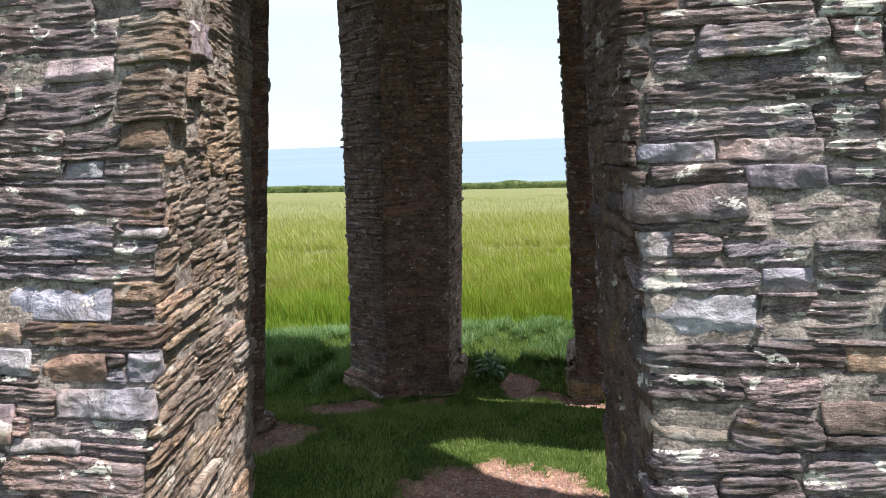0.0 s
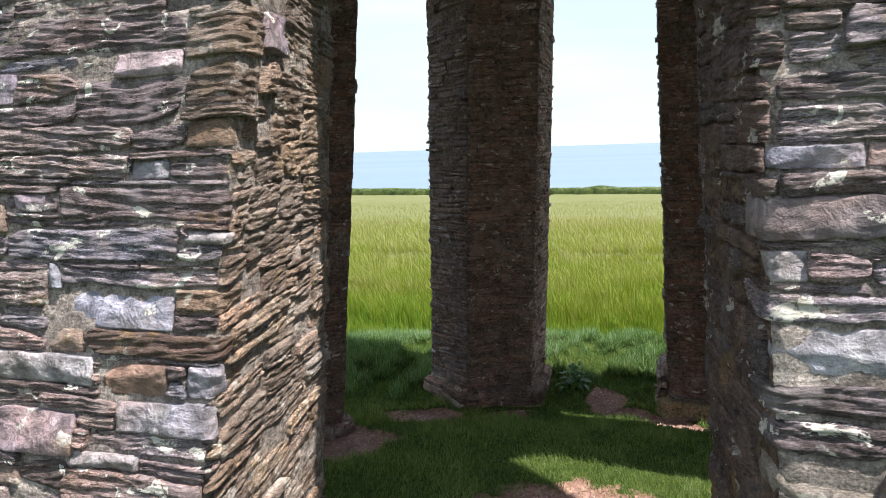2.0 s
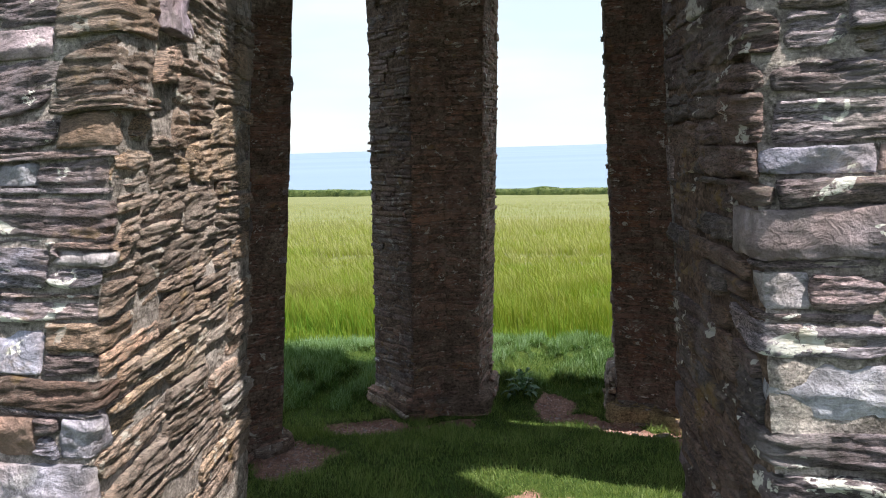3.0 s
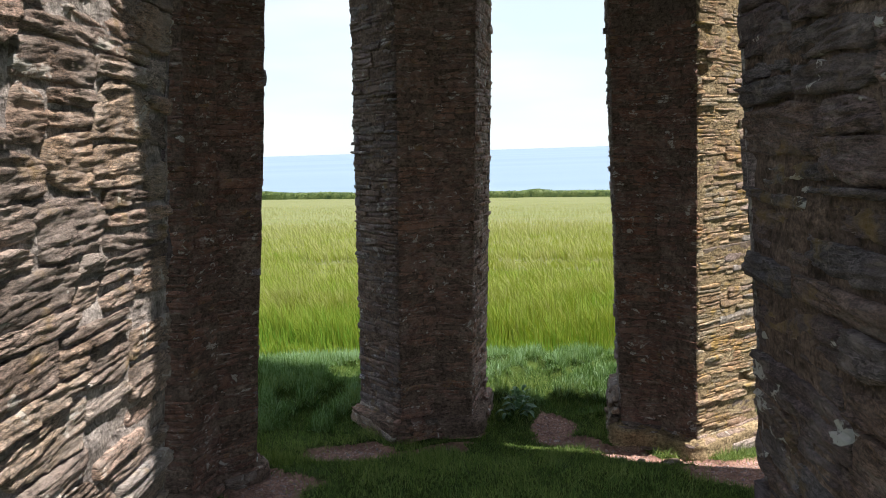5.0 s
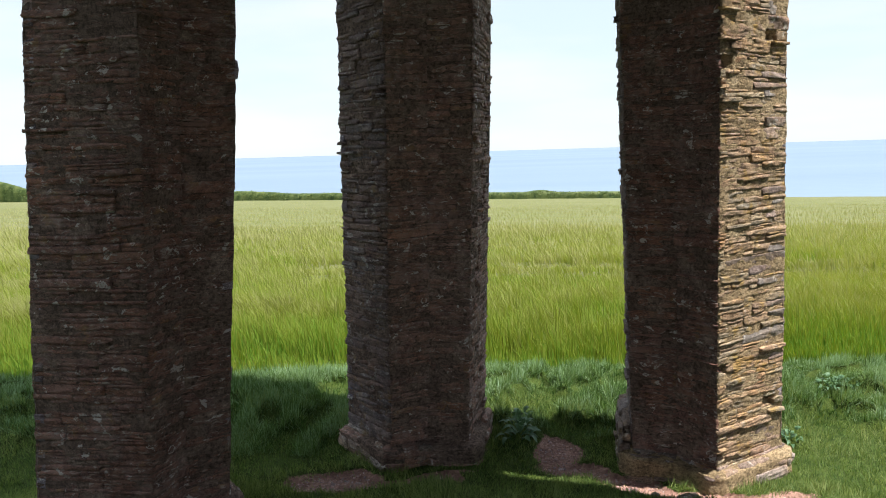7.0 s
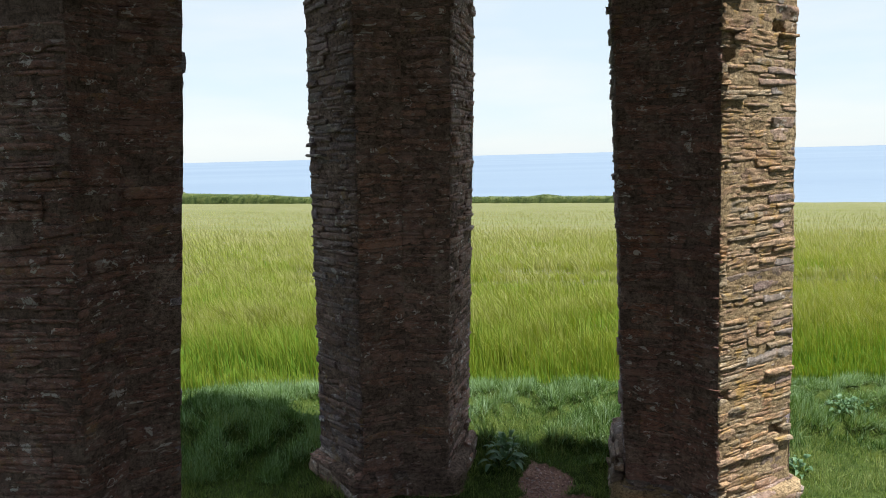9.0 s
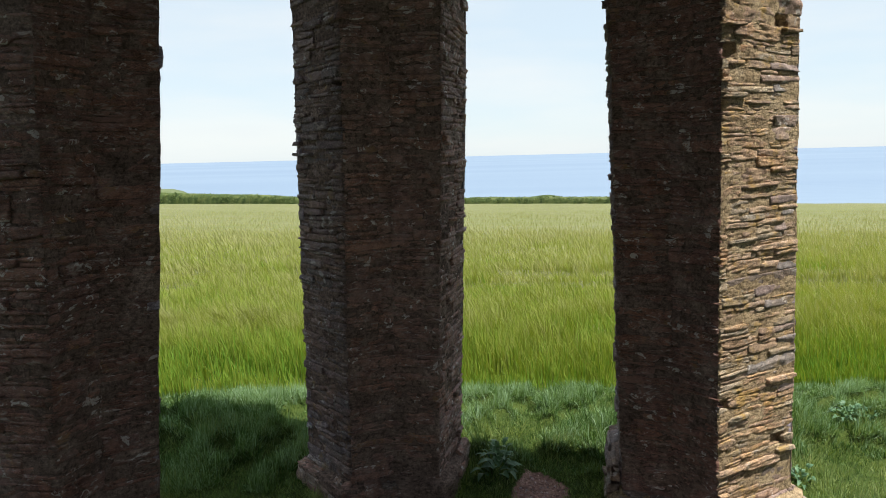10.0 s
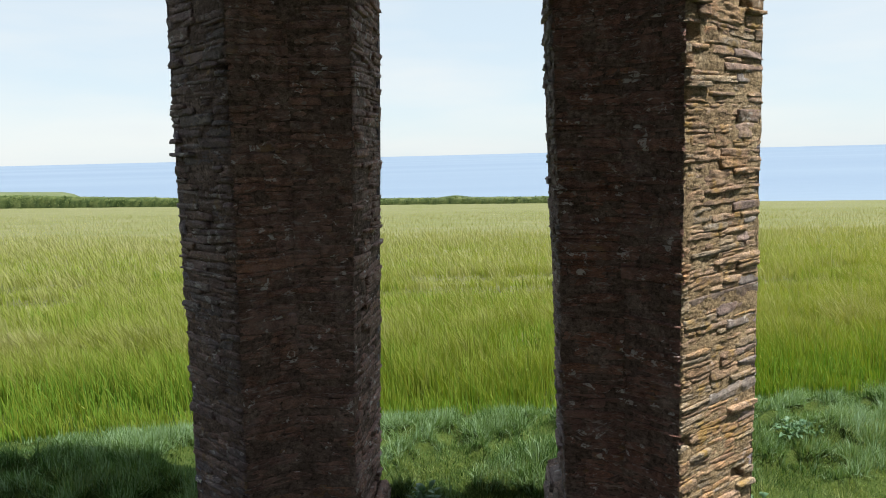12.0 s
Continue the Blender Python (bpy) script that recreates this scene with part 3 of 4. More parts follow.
class Plinth:
    """The spread foot of a leg: height runs up its upright front and then back over its sloping top."""

    def __init__(self, run, out, high):
        self.run, self.out, self.high, self.S, self.r = run, out, high, run.S, run.r

    def at(self, s, w, h):
        s, w, h = np.broadcast_arrays(np.asarray(s, float), np.asarray(w, float), np.asarray(h, float))
        wob = 0.05 * (fbm(s, s * 0, 1.9, 40 + self.run.k, 2) - 0.5)
        up = np.clip(w, -1, self.high) + 0.34 * np.maximum(w - self.high, 0.0)
        back = np.maximum(w - self.high, 0.0) * 0.94
        turn = 1.15 * step(self.high - 0.012, self.high + 0.012, w) + 0.1
        off = self.out + wob - 0.06 * w - back + h * np.cos(turn)
        p = self.run.at(s, np.full(s.shape, 0.05), off)
        p[..., 2] = up - 0.14 + h * np.sin(turn)
        return p


def lay(length, z0, z1, style_at, rng, kept=()):
    """Random rubble: each stone goes on the lowest place left, and the kept stones keep theirs. Gives (s0, s1, z0, z1, style, tag)."""
    cell = 0.01
    n = max(2, int(round(length / cell)))
    top = z0 + 0.02 * rng.rand(n)
    top = np.repeat(top[:: 12], 12)[:n]
    out = []
    while True:
        j = int(np.argmin(top))
        z = top[j]
        if z >= z1:
            break
        a = j
        while a > 0 and abs(top[a - 1] - z) < 0.007:
            a -= 1
        b = j
        while b < n - 1 and abs(top[b + 1] - z) < 0.007:
            b += 1
        b += 1
        style = style_at((a + b) / 2 * cell)
        h = rng.choice(style.thick) * rng.uniform(0.8, 1.2)
        l = rng.uniform(*style.long) * (0.65 + 0.35 * h / np.mean(style.thick))
        width = (b - a) * cell
        if width > l + 0.08:
            if rng.rand() < 0.5:
                b = a + int(l / cell)
            else:
                a = b - int(l / cell)
        if (b - a) * cell < 0.06:
            h = min(h, 0.045)
        for side in (a - 1, b):
            if 0 <= side < n and abs(top[side] - (z + h)) < 0.018:
                h = max(0.012, top[side] - z)
        skip = False
        for k0, k1, kz0, kz1, _ in kept:
            ka, kb = int(k0 / cell), int(k1 / cell)
            if kb <= a or ka >= b or kz1 <= z + 0.008:
                continue
            if kz0 > z + 0.012:
                h = min(h, kz0 - z)
            elif ka <= a:
                top[a:min(b, kb)] = kz1
                skip = True
                break
            else:
                b = ka
        if skip:
            continue
        if b <= a or h < 0.006:
            top[j] += 0.012
            continue
        style = style_at((a + b) / 2 * cell)
        if h > 0.011:
            out.append((a * cell, b * cell, z, z + h, style, ""))
        top[a:b] = z + h
    return out + [(*k[:4], style_at((k[0] + k[1]) / 2), k[4]) for k in kept]


def parted(stones, corners, style_at):
    """Stones that would go round a corner, cut at it."""
    out = []
    for s0, s1, z0, z1, style, tag in stones:
        for c in corners[1:-1]:
            if s0 < c - 0.01 and s1 > c + 0.01:
                out.append((s0, c + 0.004, z0, z1, style_at((s0 + c) / 2), tag))
                s0 = c - 0.004
        out.append((s0, s1, z0, z1, style_at((s0 + s1) / 2), tag))
    return out


def bent(s, z, seed):
    """The beds of a wall are never quite level."""
    return s + 0.022 * (fbm(s, z, 3.0, seed, 2) - 0.5), z + 0.030 * (fbm(s, z * 2.0, 2.2, seed + 1, 2) - 0.5)


def rock(run, s0, s1, z0, z1, style, tag, cell, rng):
    """One rough stone in its bed: verts, quads, back and the coordinates of its cleavage."""
    L, H = s1 - s0, z1 - z0
    seed = rng.randint(1, 900)
    nx, nz = int(np.clip(L / cell, 2, 60)), int(np.clip(H / (cell * 0.55), 2, 24))
    u, v = np.meshgrid(np.linspace(0, 1, nx + 1), np.linspace(0, 1, nz + 1))
    gap = style.gap * rng.uniform(0.4, 1.5)
    blocky = tag in BLOCKY
    rag = min(0.24 * H, 0.012) * (0.6 if blocky else 1.0)
    taper = H * rng.uniform(0.0, 0.12 if blocky else 0.36, 4) * (rng.rand(4) < 0.5)
    reach = rng.uniform(0.015, 0.08, 4)
    x = u * L
    hi = H - gap / 2 + rag * (fbm(x, x * 0, 26.0, seed, 3) - 0.5) - taper[0] * np.exp(-x / reach[0]) - taper[1] * np.exp(-(L - x) / reach[1])
    lo = gap / 2 + rag * (fbm(x, x * 0, 26.0, seed + 1, 3) - 0.5) + taper[2] * np.exp(-x / reach[2]) + taper[3] * np.exp(-(L - x) / reach[3])
    mid = 0.5 * (hi + lo)
    hi, lo = np.maximum(hi, mid + 0.003), np.minimum(lo, mid - 0.003)
    b = lo + (hi - lo) * v
    slant = rng.normal(0, 0.25, 2) * H
    round_end = (0.03 if blocky else 0.10) * H * (2 * v - 1) ** 4
    left = gap / 2 + slant[0] * (v - 0.5) * 0.6 + round_end + 0.010 * (fbm(b, b * 0, 30.0, seed + 2, 2) - 0.5)
    right = L - gap / 2 + slant[1] * (v - 0.5) * 0.6 - round_end + 0.010 * (fbm(b, b * 0, 30.0, seed + 3, 2) - 0.5)
    right = np.maximum(right, left + 0.01)
    a = left + (right - left) * u
    tilt = rng.normal(0, 0.05)
    bed = b + tilt * a + 0.010 * (fbm(a, b, 7.0, seed + 4, 2) - 0.5)
    broad = fbm(a * 5.0, bed * 11.0, 1.0, seed + 5, 2) - 0.5
    if blocky:
        relief = max(style.relief, 0.017)
        facet = np.full(u.shape, 9.0)
        for _ in range(7):
            g = rng.normal(0, 0.55, 2)
            facet = np.minimum(facet, rng.uniform(0.05, 0.45) + g[0] * (u - rng.rand()) + g[1] * (v - rng.rand()))
        h = relief * (0.6 * broad + 1.5 * np.clip(facet, -0.6, 0.6) + 0.6 * (fbm(a * 30, b * 40, 1.0, seed + 6, 3) - 0.5))
    else:
        t = style.lamina * rng.uniform(0.6, 1.5)
        leaf = np.floor(bed / t + 1.3 * fbm(a * 9.0, bed * 20.0, 1.0, seed + 6, 2))
        chip = fbm(a * 10.0 + leaf * 3.7, leaf * 1.37, 1.0, seed + 7, 2) - 0.5
        thin = fbm(a * 24.0, np.floor(bed / (t * 0.4)) * 1.7, 1.0, seed + 8, 1) - 0.5
        rough = fbm(a * 40.0, bed * 90.0, 1.0, seed + 12, 2) - 0.5
        h = style.relief * (0.45 * broad + 1.35 * chip + 0.5 * thin + 0.35 * rough)
    h = h - np.percentile(h, 50)
    edge = np.minimum(np.minimum(a - left, right - a) * 0.8, np.minimum(b - lo, hi - b))
    h = h - style.relief * (0.10 if blocky else 0.28) * (1 - step(0.0, 0.006, edge)) * (0.35 + fbm(a * 18, b * 25, 1.0, seed + 9, 2))
    h = h + rng.normal(0, style.proud) + ((0.006 if run.r > 0.02 else 0.018) if rng.rand() < 0.06 else 0.0)
    S, Z = bent(s0 + a, z0 + b, 7 + 10 * (style is OCHRE))
    if run.r > 0.02:
        S = np.clip(S, -0.003, run.S[-1] + 0.003)
    V = run.at(S, Z, h).reshape(-1, 3)
    ids = np.arange((nx + 1) * (nz + 1)).reshape(nz + 1, nx + 1)
    front = np.stack([ids[:-1, :-1], ids[:-1, 1:], ids[1:, 1:], ids[1:, :-1]], -1).reshape(-1, 4)
    ring = np.concatenate([ids[0, :-1], ids[:-1, -1], ids[-1, :0:-1], ids[:0:-1, 0]])
    back = run.at(S.ravel()[ring], Z.ravel()[ring], -0.07)
    m = len(ring)
    i = np.arange(m)
    side = np.stack([np.roll(ring, -1), ring, len(V) + i, len(V) + (i + 1) % m], -1)
    cap = (len(V) + i[::-1])[None]
    grain = np.stack([a, bed, np.full(a.shape, rng.uniform(0, 40.0))], -1).reshape(-1, 3)
    return np.concatenate([V, back]), np.concatenate([front, side]), cap, np.concatenate([grain, grain[ring] + np.array([0.0, 0.0, 4.0])])


def rock_mesh(name, rocks, mat, shift):
    V, Q, C, G, base = [], [], [], [], 0
    for v, q, c, g in rocks:
        V.append(v - shift)
        Q.append(q + base)
        C.append(c + base)
        G.append(g)
        base += len(v)
    me = mesh_of(name, np.concatenate(V), [np.concatenate(Q), *C], [mat])
    me.attributes.new("bed", "FLOAT_VECTOR", "POINT").data.foreach_set("vector", np.concatenate(G).astype(np.float32).ravel())
    return me


def mortar_mesh(run, length, z0, z1, cell, style_at, holes, shift, mat, seed, a0=0.0):
    s, z = np.meshgrid(np.linspace(a0, length, max(2, int((length - a0) / cell))), np.linspace(z0, z1, max(2, int((z1 - z0) / cell))))
    style = style_at((a0 + length) / 2)
    h = -style.inset - 0.004 + style.bulge * 1.6 * (fbm(s, z * 1.6, 11.0, seed, 4) - 0.5) + style.bulge * 0.8 * (fbm(s, z, 2.5, seed + 1, 2) - 0.5)
    for h0, h1, hz0, hz1 in holes:
        inside = np.minimum(np.minimum(s - h0, h1 - s), np.minimum(z - hz0, hz1 - z))
        h = h - 0.05 * step(-0.01, 0.012, inside)
    S, Z = bent(s, z, 7)
    V = run.at(S, Z, h)
    ids = np.arange(s.size).reshape(s.shape)
    q = np.stack([ids[:-1, :-1], ids[:-1, 1:], ids[1:, 1:], ids[1:, :-1]], -1).reshape(-1, 4)
    return mesh_of("mortar", V.reshape(-1, 3) - shift, [q], [mat], smooth=True)


# for each leg: the corner lines between which its stones show, and the stretch of height whose stones are told apart
SHOWN = {
    0: (("A+", "B+", "I", "B-", "A-"), 0.2, 2.5), 1: (("A+", "B+", "I", "B-"), 0.3, 2.6), 3: (("A-", "O", "A+", "B+"), 1.5, 3.1),
    4: (("B-", "A-", "O", "A+"), 1.5, 3.1), 7: (("A+", "B+", "I", "B-", "A-"), 0.2, 3.4),
}
# stones of the two near legs that one would know again: metres along the outer face, heights, kind
KNOWN = {
    3: [
        (0.40, 0.54, 2.565, 2.625, "pale"), (0.54, 0.72, 2.56, 2.625, "slab"), (0.40, 0.50, 2.495, 2.54, "blue"), (0.50, 0.66, 2.495, 2.54, "pale"),
        (0.03, 0.39, 2.495, 2.555, "grey"), (0.21, 0.70, 2.40, 2.48, "grey"), (0.08, 0.17, 2.415, 2.455, "lilac"), (0.05, 0.54, 2.31, 2.385, "grey"),
        (0.55, 0.70, 2.355, 2.385, "blue"), (0.22, 0.66, 2.255, 2.295, "grey"), (0.30, 0.75, 2.10, 2.16, "rubble"),
    ],
    4: [
        (-0.03, 0.24, 2.105, 2.21, "blue"), (-0.16, 0.25, 2.215, 2.265, "pale"), (-0.05, 0.08, 2.28, 2.34, "blue"), (-0.14, 0.41, 2.04, 2.10, "pale"), (-0.07, 0.20, 1.97, 2.03, "pale"),
        (0.25, 0.48, 2.115, 2.20, "grey"), (-0.10, 0.23, 2.355, 2.425, "block"), (0.27, 0.50, 2.32, 2.41, "grey"), (0.03, 0.38, 2.52, 2.60, "pale"), (0.03, 0.48, 2.605, 2.66, "pale"),
    ],
}
KNOWN_LOW = {
    3: [
        (0.03, 0.33, 2.02, 2.10, "blue"), (0.35, 0.53, 2.01, 2.085, "pink"), (0.58, 0.72, 2.01, 2.09, "blue"), (0.40, 0.69, 1.93, 2.00, "blue"),
        (0.04, 0.29, 1.86, 1.96, "lilac"), (0.28, 0.47, 1.845, 1.88, "blue"), (0.33, 0.65, 1.885, 1.925, "grey"),
    ],
    4: [(-0.12, 0.17, 1.89, 1.965, "slab"), (0.42, 0.52, 2.67, 2.77, "pale"), (0.17, 0.36, 1.88, 1.96, "grey")],
}
LEG_LABEL = {
    0: "tall dark slate rubble pillar in shade on a spread mortared foot", 1: "brown slate rubble pillar of thin courses, in shade", 2: "slate rubble pillar of the open tower",
    3: "grey slate rubble pillar spotted with white lichen", 4: "pale grey slate rubble pillar with white lichen and mortar patches", 5: "slate rubble pillar of the open tower",
    6: "slate rubble pillar of the open tower", 7: "slate rubble pillar with a sunlit ochre lichened side",
}
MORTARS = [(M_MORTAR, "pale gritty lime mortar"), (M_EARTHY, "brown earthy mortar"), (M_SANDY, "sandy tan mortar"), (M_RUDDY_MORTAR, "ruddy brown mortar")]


def pillar(k):
    rng = np.random.RandomState(500 + k)
    foot = sum((leg_corner(k, w, 0.0) for w in ORDER), Vector((0, 0))) / 6
    shift = np.array([foot.x, foot.y, 0.0])
    top = tagged(new("stone_pillar"), LEG_LABEL[k], "stone pillar", "pillars of the tower", "thing")
    top.location = (foot.x, foot.y, 0.0)
    near = k in (3, 4)
    shown, low, high = SHOWN.get(k, ((), 0, 0))
    hidden = list(ORDER) + ["O"]
    if shown:
        i, j = ORDER.index(shown[-1]), ORDER.index(shown[0])
        hidden = [ORDER[(i + n) % 6] for n in range((j - i) % 6 + 1)]
    single, rest = [], {}
    for names, seen in ((shown, True), (hidden, False)):
        if not names:
            continue
        run = Run(k, names, 0.03 if near else 0.010)
        length = run.S[-1]

        def style_at(s):
            return FACES.get((k, run.face(s)), PLAIN) if seen else PLAIN

        outer = run.S[1]
        kept = [(outer + s0, outer + s1, a, b, tag) for s0, s1, a, b, tag in KNOWN.get(k, []) + KNOWN_LOW.get(k, [])] if seen else []
        holes = []
        laid = lay(length, -0.08, SPRING, style_at, rng, kept)
        if seen and not near:
            laid = parted(laid, run.S, style_at)
        for s0, s1, z0, z1, style, tag in laid:
            zm = (z0 + z1) / 2
            if not tag:
                if rng.rand() < style.pits and z1 - z0 > 0.035 and s1 - s0 < 0.3:
                    holes.append((s0, min(s1, s0 + 0.12), z0, z1))
                    if s1 - s0 < 0.2:
                        continue
                    s0 += 0.12
                tag = style.tag
                if rng.rand() < style.block and z1 - z0 > 0.045:
                    tag = ("block", "block", "blue", "lilac", "slab")[rng.randint(5)] if style.tag in ("grey", "pale") else "block"
                if tag == "ochre" and s1 > length - 0.12 and z1 - z0 > 0.042 and s1 - s0 > 0.12 and rng.rand() < 0.6:
                    tag = "slab"
            side = k == 3 and s1 < outer - 0.2 or k == 4 and s0 > run.S[2] + 0.1
            fine = seen and not side and low - 0.1 < zm < high + 0.1
            cell = (0.007 if fine else 0.024) if near and seen else (0.022 if seen and zm < 4.1 else 0.15)
            if style is OCHRE:
                cell *= 0.7
            r = rock(run, s0, s1, z0, z1, style, tag, cell, rng)
            if fine and low < zm < high:
                single.append((r, tag, abs(zm - 2.3) + (0.0 if style is OCHRE or near else 0.6)))
            else:
                rest.setdefault(tag, []).append(r)
        for n in range(len(names) - 1):
            style = FACES.get((k, names[n]), PLAIN) if seen else PLAIN
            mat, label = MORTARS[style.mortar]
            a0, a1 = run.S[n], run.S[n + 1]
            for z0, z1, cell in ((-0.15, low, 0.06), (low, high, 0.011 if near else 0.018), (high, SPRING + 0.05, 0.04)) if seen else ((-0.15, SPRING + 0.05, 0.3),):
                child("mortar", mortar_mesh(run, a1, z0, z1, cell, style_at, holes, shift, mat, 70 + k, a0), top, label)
    single.sort(key=lambda r: r[2])
    for r, tag, _ in single[300:]:
        rest.setdefault(tag, []).append(r)
    for tag in sorted(rest):
        child("rubble_walling", rock_mesh("rubble_walling", rest[tag], STONE_MATS[tag][1], shift), top, kind="stuff")
    PIECES.append((top, shift, single[:300]))
    # the foot: stones set in a spread of mortar that slopes up to the leg
    run = Run(k, list(ORDER) + ["O"], 0.012)
    foot_face = Plinth(run, 0.115, 0.20)
    style = Style((0.05, 0.07, 0.09), (0.16, 0.50), 0.016, 0.008, 0.009, 0.0, "slab", 0.0, 0.02, 3, 0.004, 0.026)
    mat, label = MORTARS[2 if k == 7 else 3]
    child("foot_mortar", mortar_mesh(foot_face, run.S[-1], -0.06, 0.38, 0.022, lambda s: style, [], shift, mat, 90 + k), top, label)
    tags = ("tan", "slab", "tan") if k == 7 else ("tan", "ruddy", "ruddy")
    for s0, s1, z0, z1, st, _ in parted(lay(run.S[-1], -0.03, 0.28, lambda s: style, rng), run.S, lambda s: style):
        if rng.rand() < ((0.9 if z0 < 0.15 else 0.45) if k != 7 else 0.45):
            FOOT_PIECES.append((top, shift, rock(foot_face, s0, s1, z0, z1, st, tags[rng.randint(3)], 0.022, rng), tags[rng.randint(3)]))
    if k == 7:  # a taller stub of old walling against one side
        stub = Plinth(Run(k, ("A+", "B+"), 0.02), 0.10, 0.42)
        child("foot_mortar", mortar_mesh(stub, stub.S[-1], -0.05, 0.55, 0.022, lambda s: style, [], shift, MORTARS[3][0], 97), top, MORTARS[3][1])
        for s0, s1, z0, z1, st, _ in lay(stub.S[-1], -0.02, 0.48, lambda s: style._replace(thick=(0.08, 0.10, 0.12), long=(0.2, 0.4)), rng):
            FOOT_PIECES.append((top, shift, rock(stub, s0, s1, z0, z1, st, "slab", 0.022, rng), "slab"))
    return top


PIECES, FOOT_PIECES = [], []
for k in range(8):
    pillar(k)


def shaft():
    """The walls above the openings: eight sides with pointed arches below, closing in to the top."""
    TOP, APEX = 23.5, 6.5
    V, Q = [], []

    def vert(p, z):
        V.append((p.x, p.y, z))
        return len(V) - 1

    for f in range(8):
        t0, t1 = f, f + 1
        for inner in (False, True):
            c = "B" if inner else "A"
            o = "I" if inner else "O"

            def octo(theta, z):
                return upper(theta, o, z)

            def opening(s, z):
                full0, full1 = upper(t0, c + "+", z), upper(t1, c + "-", z)
                mid = (full0 + full1) / 2
                w = max(0.0, 1 - ((z - SPRING) / (APEX - SPRING)) ** 1.6)
                return mid + ((full0 if s < 0 else full1) - mid) * w

            zs = list(np.linspace(SPRING, APEX, 9))
            rows = [[vert(octo(t0, z), z), vert(opening(-1, z), z), vert(opening(1, z), z), vert(octo(t1, z), z)] for z in zs]
            for r0, r1 in zip(rows, rows[1:]):
                Q.append((r0[0], r0[1], r1[1], r1[0]) if not inner else (r0[1], r0[0], r1[0], r1[1]))
                Q.append((r0[2], r0[3], r1[3], r1[2]) if not inner else (r0[3], r0[2], r1[2], r1[3]))
            up = list(np.linspace(APEX, TOP, 12))
            rows2 = [[vert(octo(t0, z), z), vert(octo(t1, z), z)] for z in up]
            for r0, r1 in zip(rows2, rows2[1:]):
                Q.append((r0[0], r0[1], r1[1], r1[0]) if not inner else (r0[1], r0[0], r1[0], r1[1]))
            if not inner:
                outer_rows, outer_top = rows, rows2[-1]
            else:
                for r, s in ((0, 1), (1, 2)):
                    for i in range(len(zs) - 1):
                        j = r + 1
                        Q.append((outer_rows[i][j], rows[i][j], rows[i + 1][j], outer_rows[i + 1][j]))
                Q.append((outer_top[0], outer_top[1], rows2[-1][1], rows2[-1][0]))
    me = mesh_of("tower_shaft", V, [np.array(Q)], [M_SHAFT])
    tagged(new("tower_shaft", me), "tapering octagonal slate tower wall above pointed arches", "tower")


shaft()


# ---- grass, crop and hedge ----
def blades(rng, x, y, z, length, width, lean_az, lean, tint, name, mat):
    """Curved blades: a tapering quad and a tip each."""
    n = len(x)
    face = rng.uniform(0, 2 * np.pi, n)
    wx, wy = np.cos(face) * width / 2, np.sin(face) * width / 2
    dx, dy = np.cos(lean_az) * np.sin(lean), np.sin(lean_az) * np.sin(lean)
    up = np.cos(lean)
    V = np.zeros((n, 5, 3))
    V[:, 0] = np.stack([x - wx, y - wy, z], -1)
    V[:, 1] = np.stack([x + wx, y + wy, z], -1)
    mx, my, mz = x + dx * length * 0.42, y + dy * length * 0.42, z + up * length * 0.58
    V[:, 2] = np.stack([mx + wx * 0.8, my + wy * 0.8, mz], -1)
    V[:, 3] = np.stack([mx - wx * 0.8, my - wy * 0.8, mz], -1)
    V[:, 4] = np.stack([x + dx * length * 1.15, y + dy * length * 1.15, z + up * length * 0.95], -1)
    b = np.arange(n) * 5
    quads = np.stack([b, b + 1, b + 2, b + 3], -1)
    tris = np.stack([b + 3, b + 2, b + 4], -1)
    return mesh_of(name, V.reshape(-1, 3), [quads, tris], [mat], tint=np.repeat(tint, 5))


def spikes(rng, x, y, z, length, width, lean_az, lean, tint, name, mat):
    """Fine straight blades, a single sliver each."""
    n = len(x)
    face = rng.uniform(0, 2 * np.pi, n)
    wx, wy = np.cos(face) * width / 2, np.sin(face) * width / 2
    V = np.zeros((n, 3, 3))
    V[:, 0] = np.stack([x - wx, y - wy, z], -1)
    V[:, 1] = np.stack([x + wx, y + wy, z], -1)
    V[:, 2] = np.stack([x + np.cos(lean_az) * np.sin(lean) * length, y + np.sin(lean_az) * np.sin(lean) * length, z + np.cos(lean) * length], -1)
    return mesh_of(name, V.reshape(-1, 3), [np.arange(n * 3).reshape(-1, 3)], [mat], tint=np.repeat(tint, 3))


def clear_of_legs(x, y):
    ok = np.ones(len(x), dtype=bool)
    for k in range(8):
        cs = [leg_corner(k, w, 0.0) for w in ("O", "A+", "B+", "B-", "A-")]
        inside = np.ones(len(x), dtype=bool)
        for a, b in zip(cs, cs[1:] + cs[:1]):
            d = b - a
            side = d.x * (y - a.y) - d.y * (x - a.x)
            inside &= side / d.length > -0.10
        ok &= ~inside
    return ok


def scatter(rng, n, x0, x1, y0, y1):
    return rng.uniform(x0, x1, n), rng.uniform(y0, y1, n)


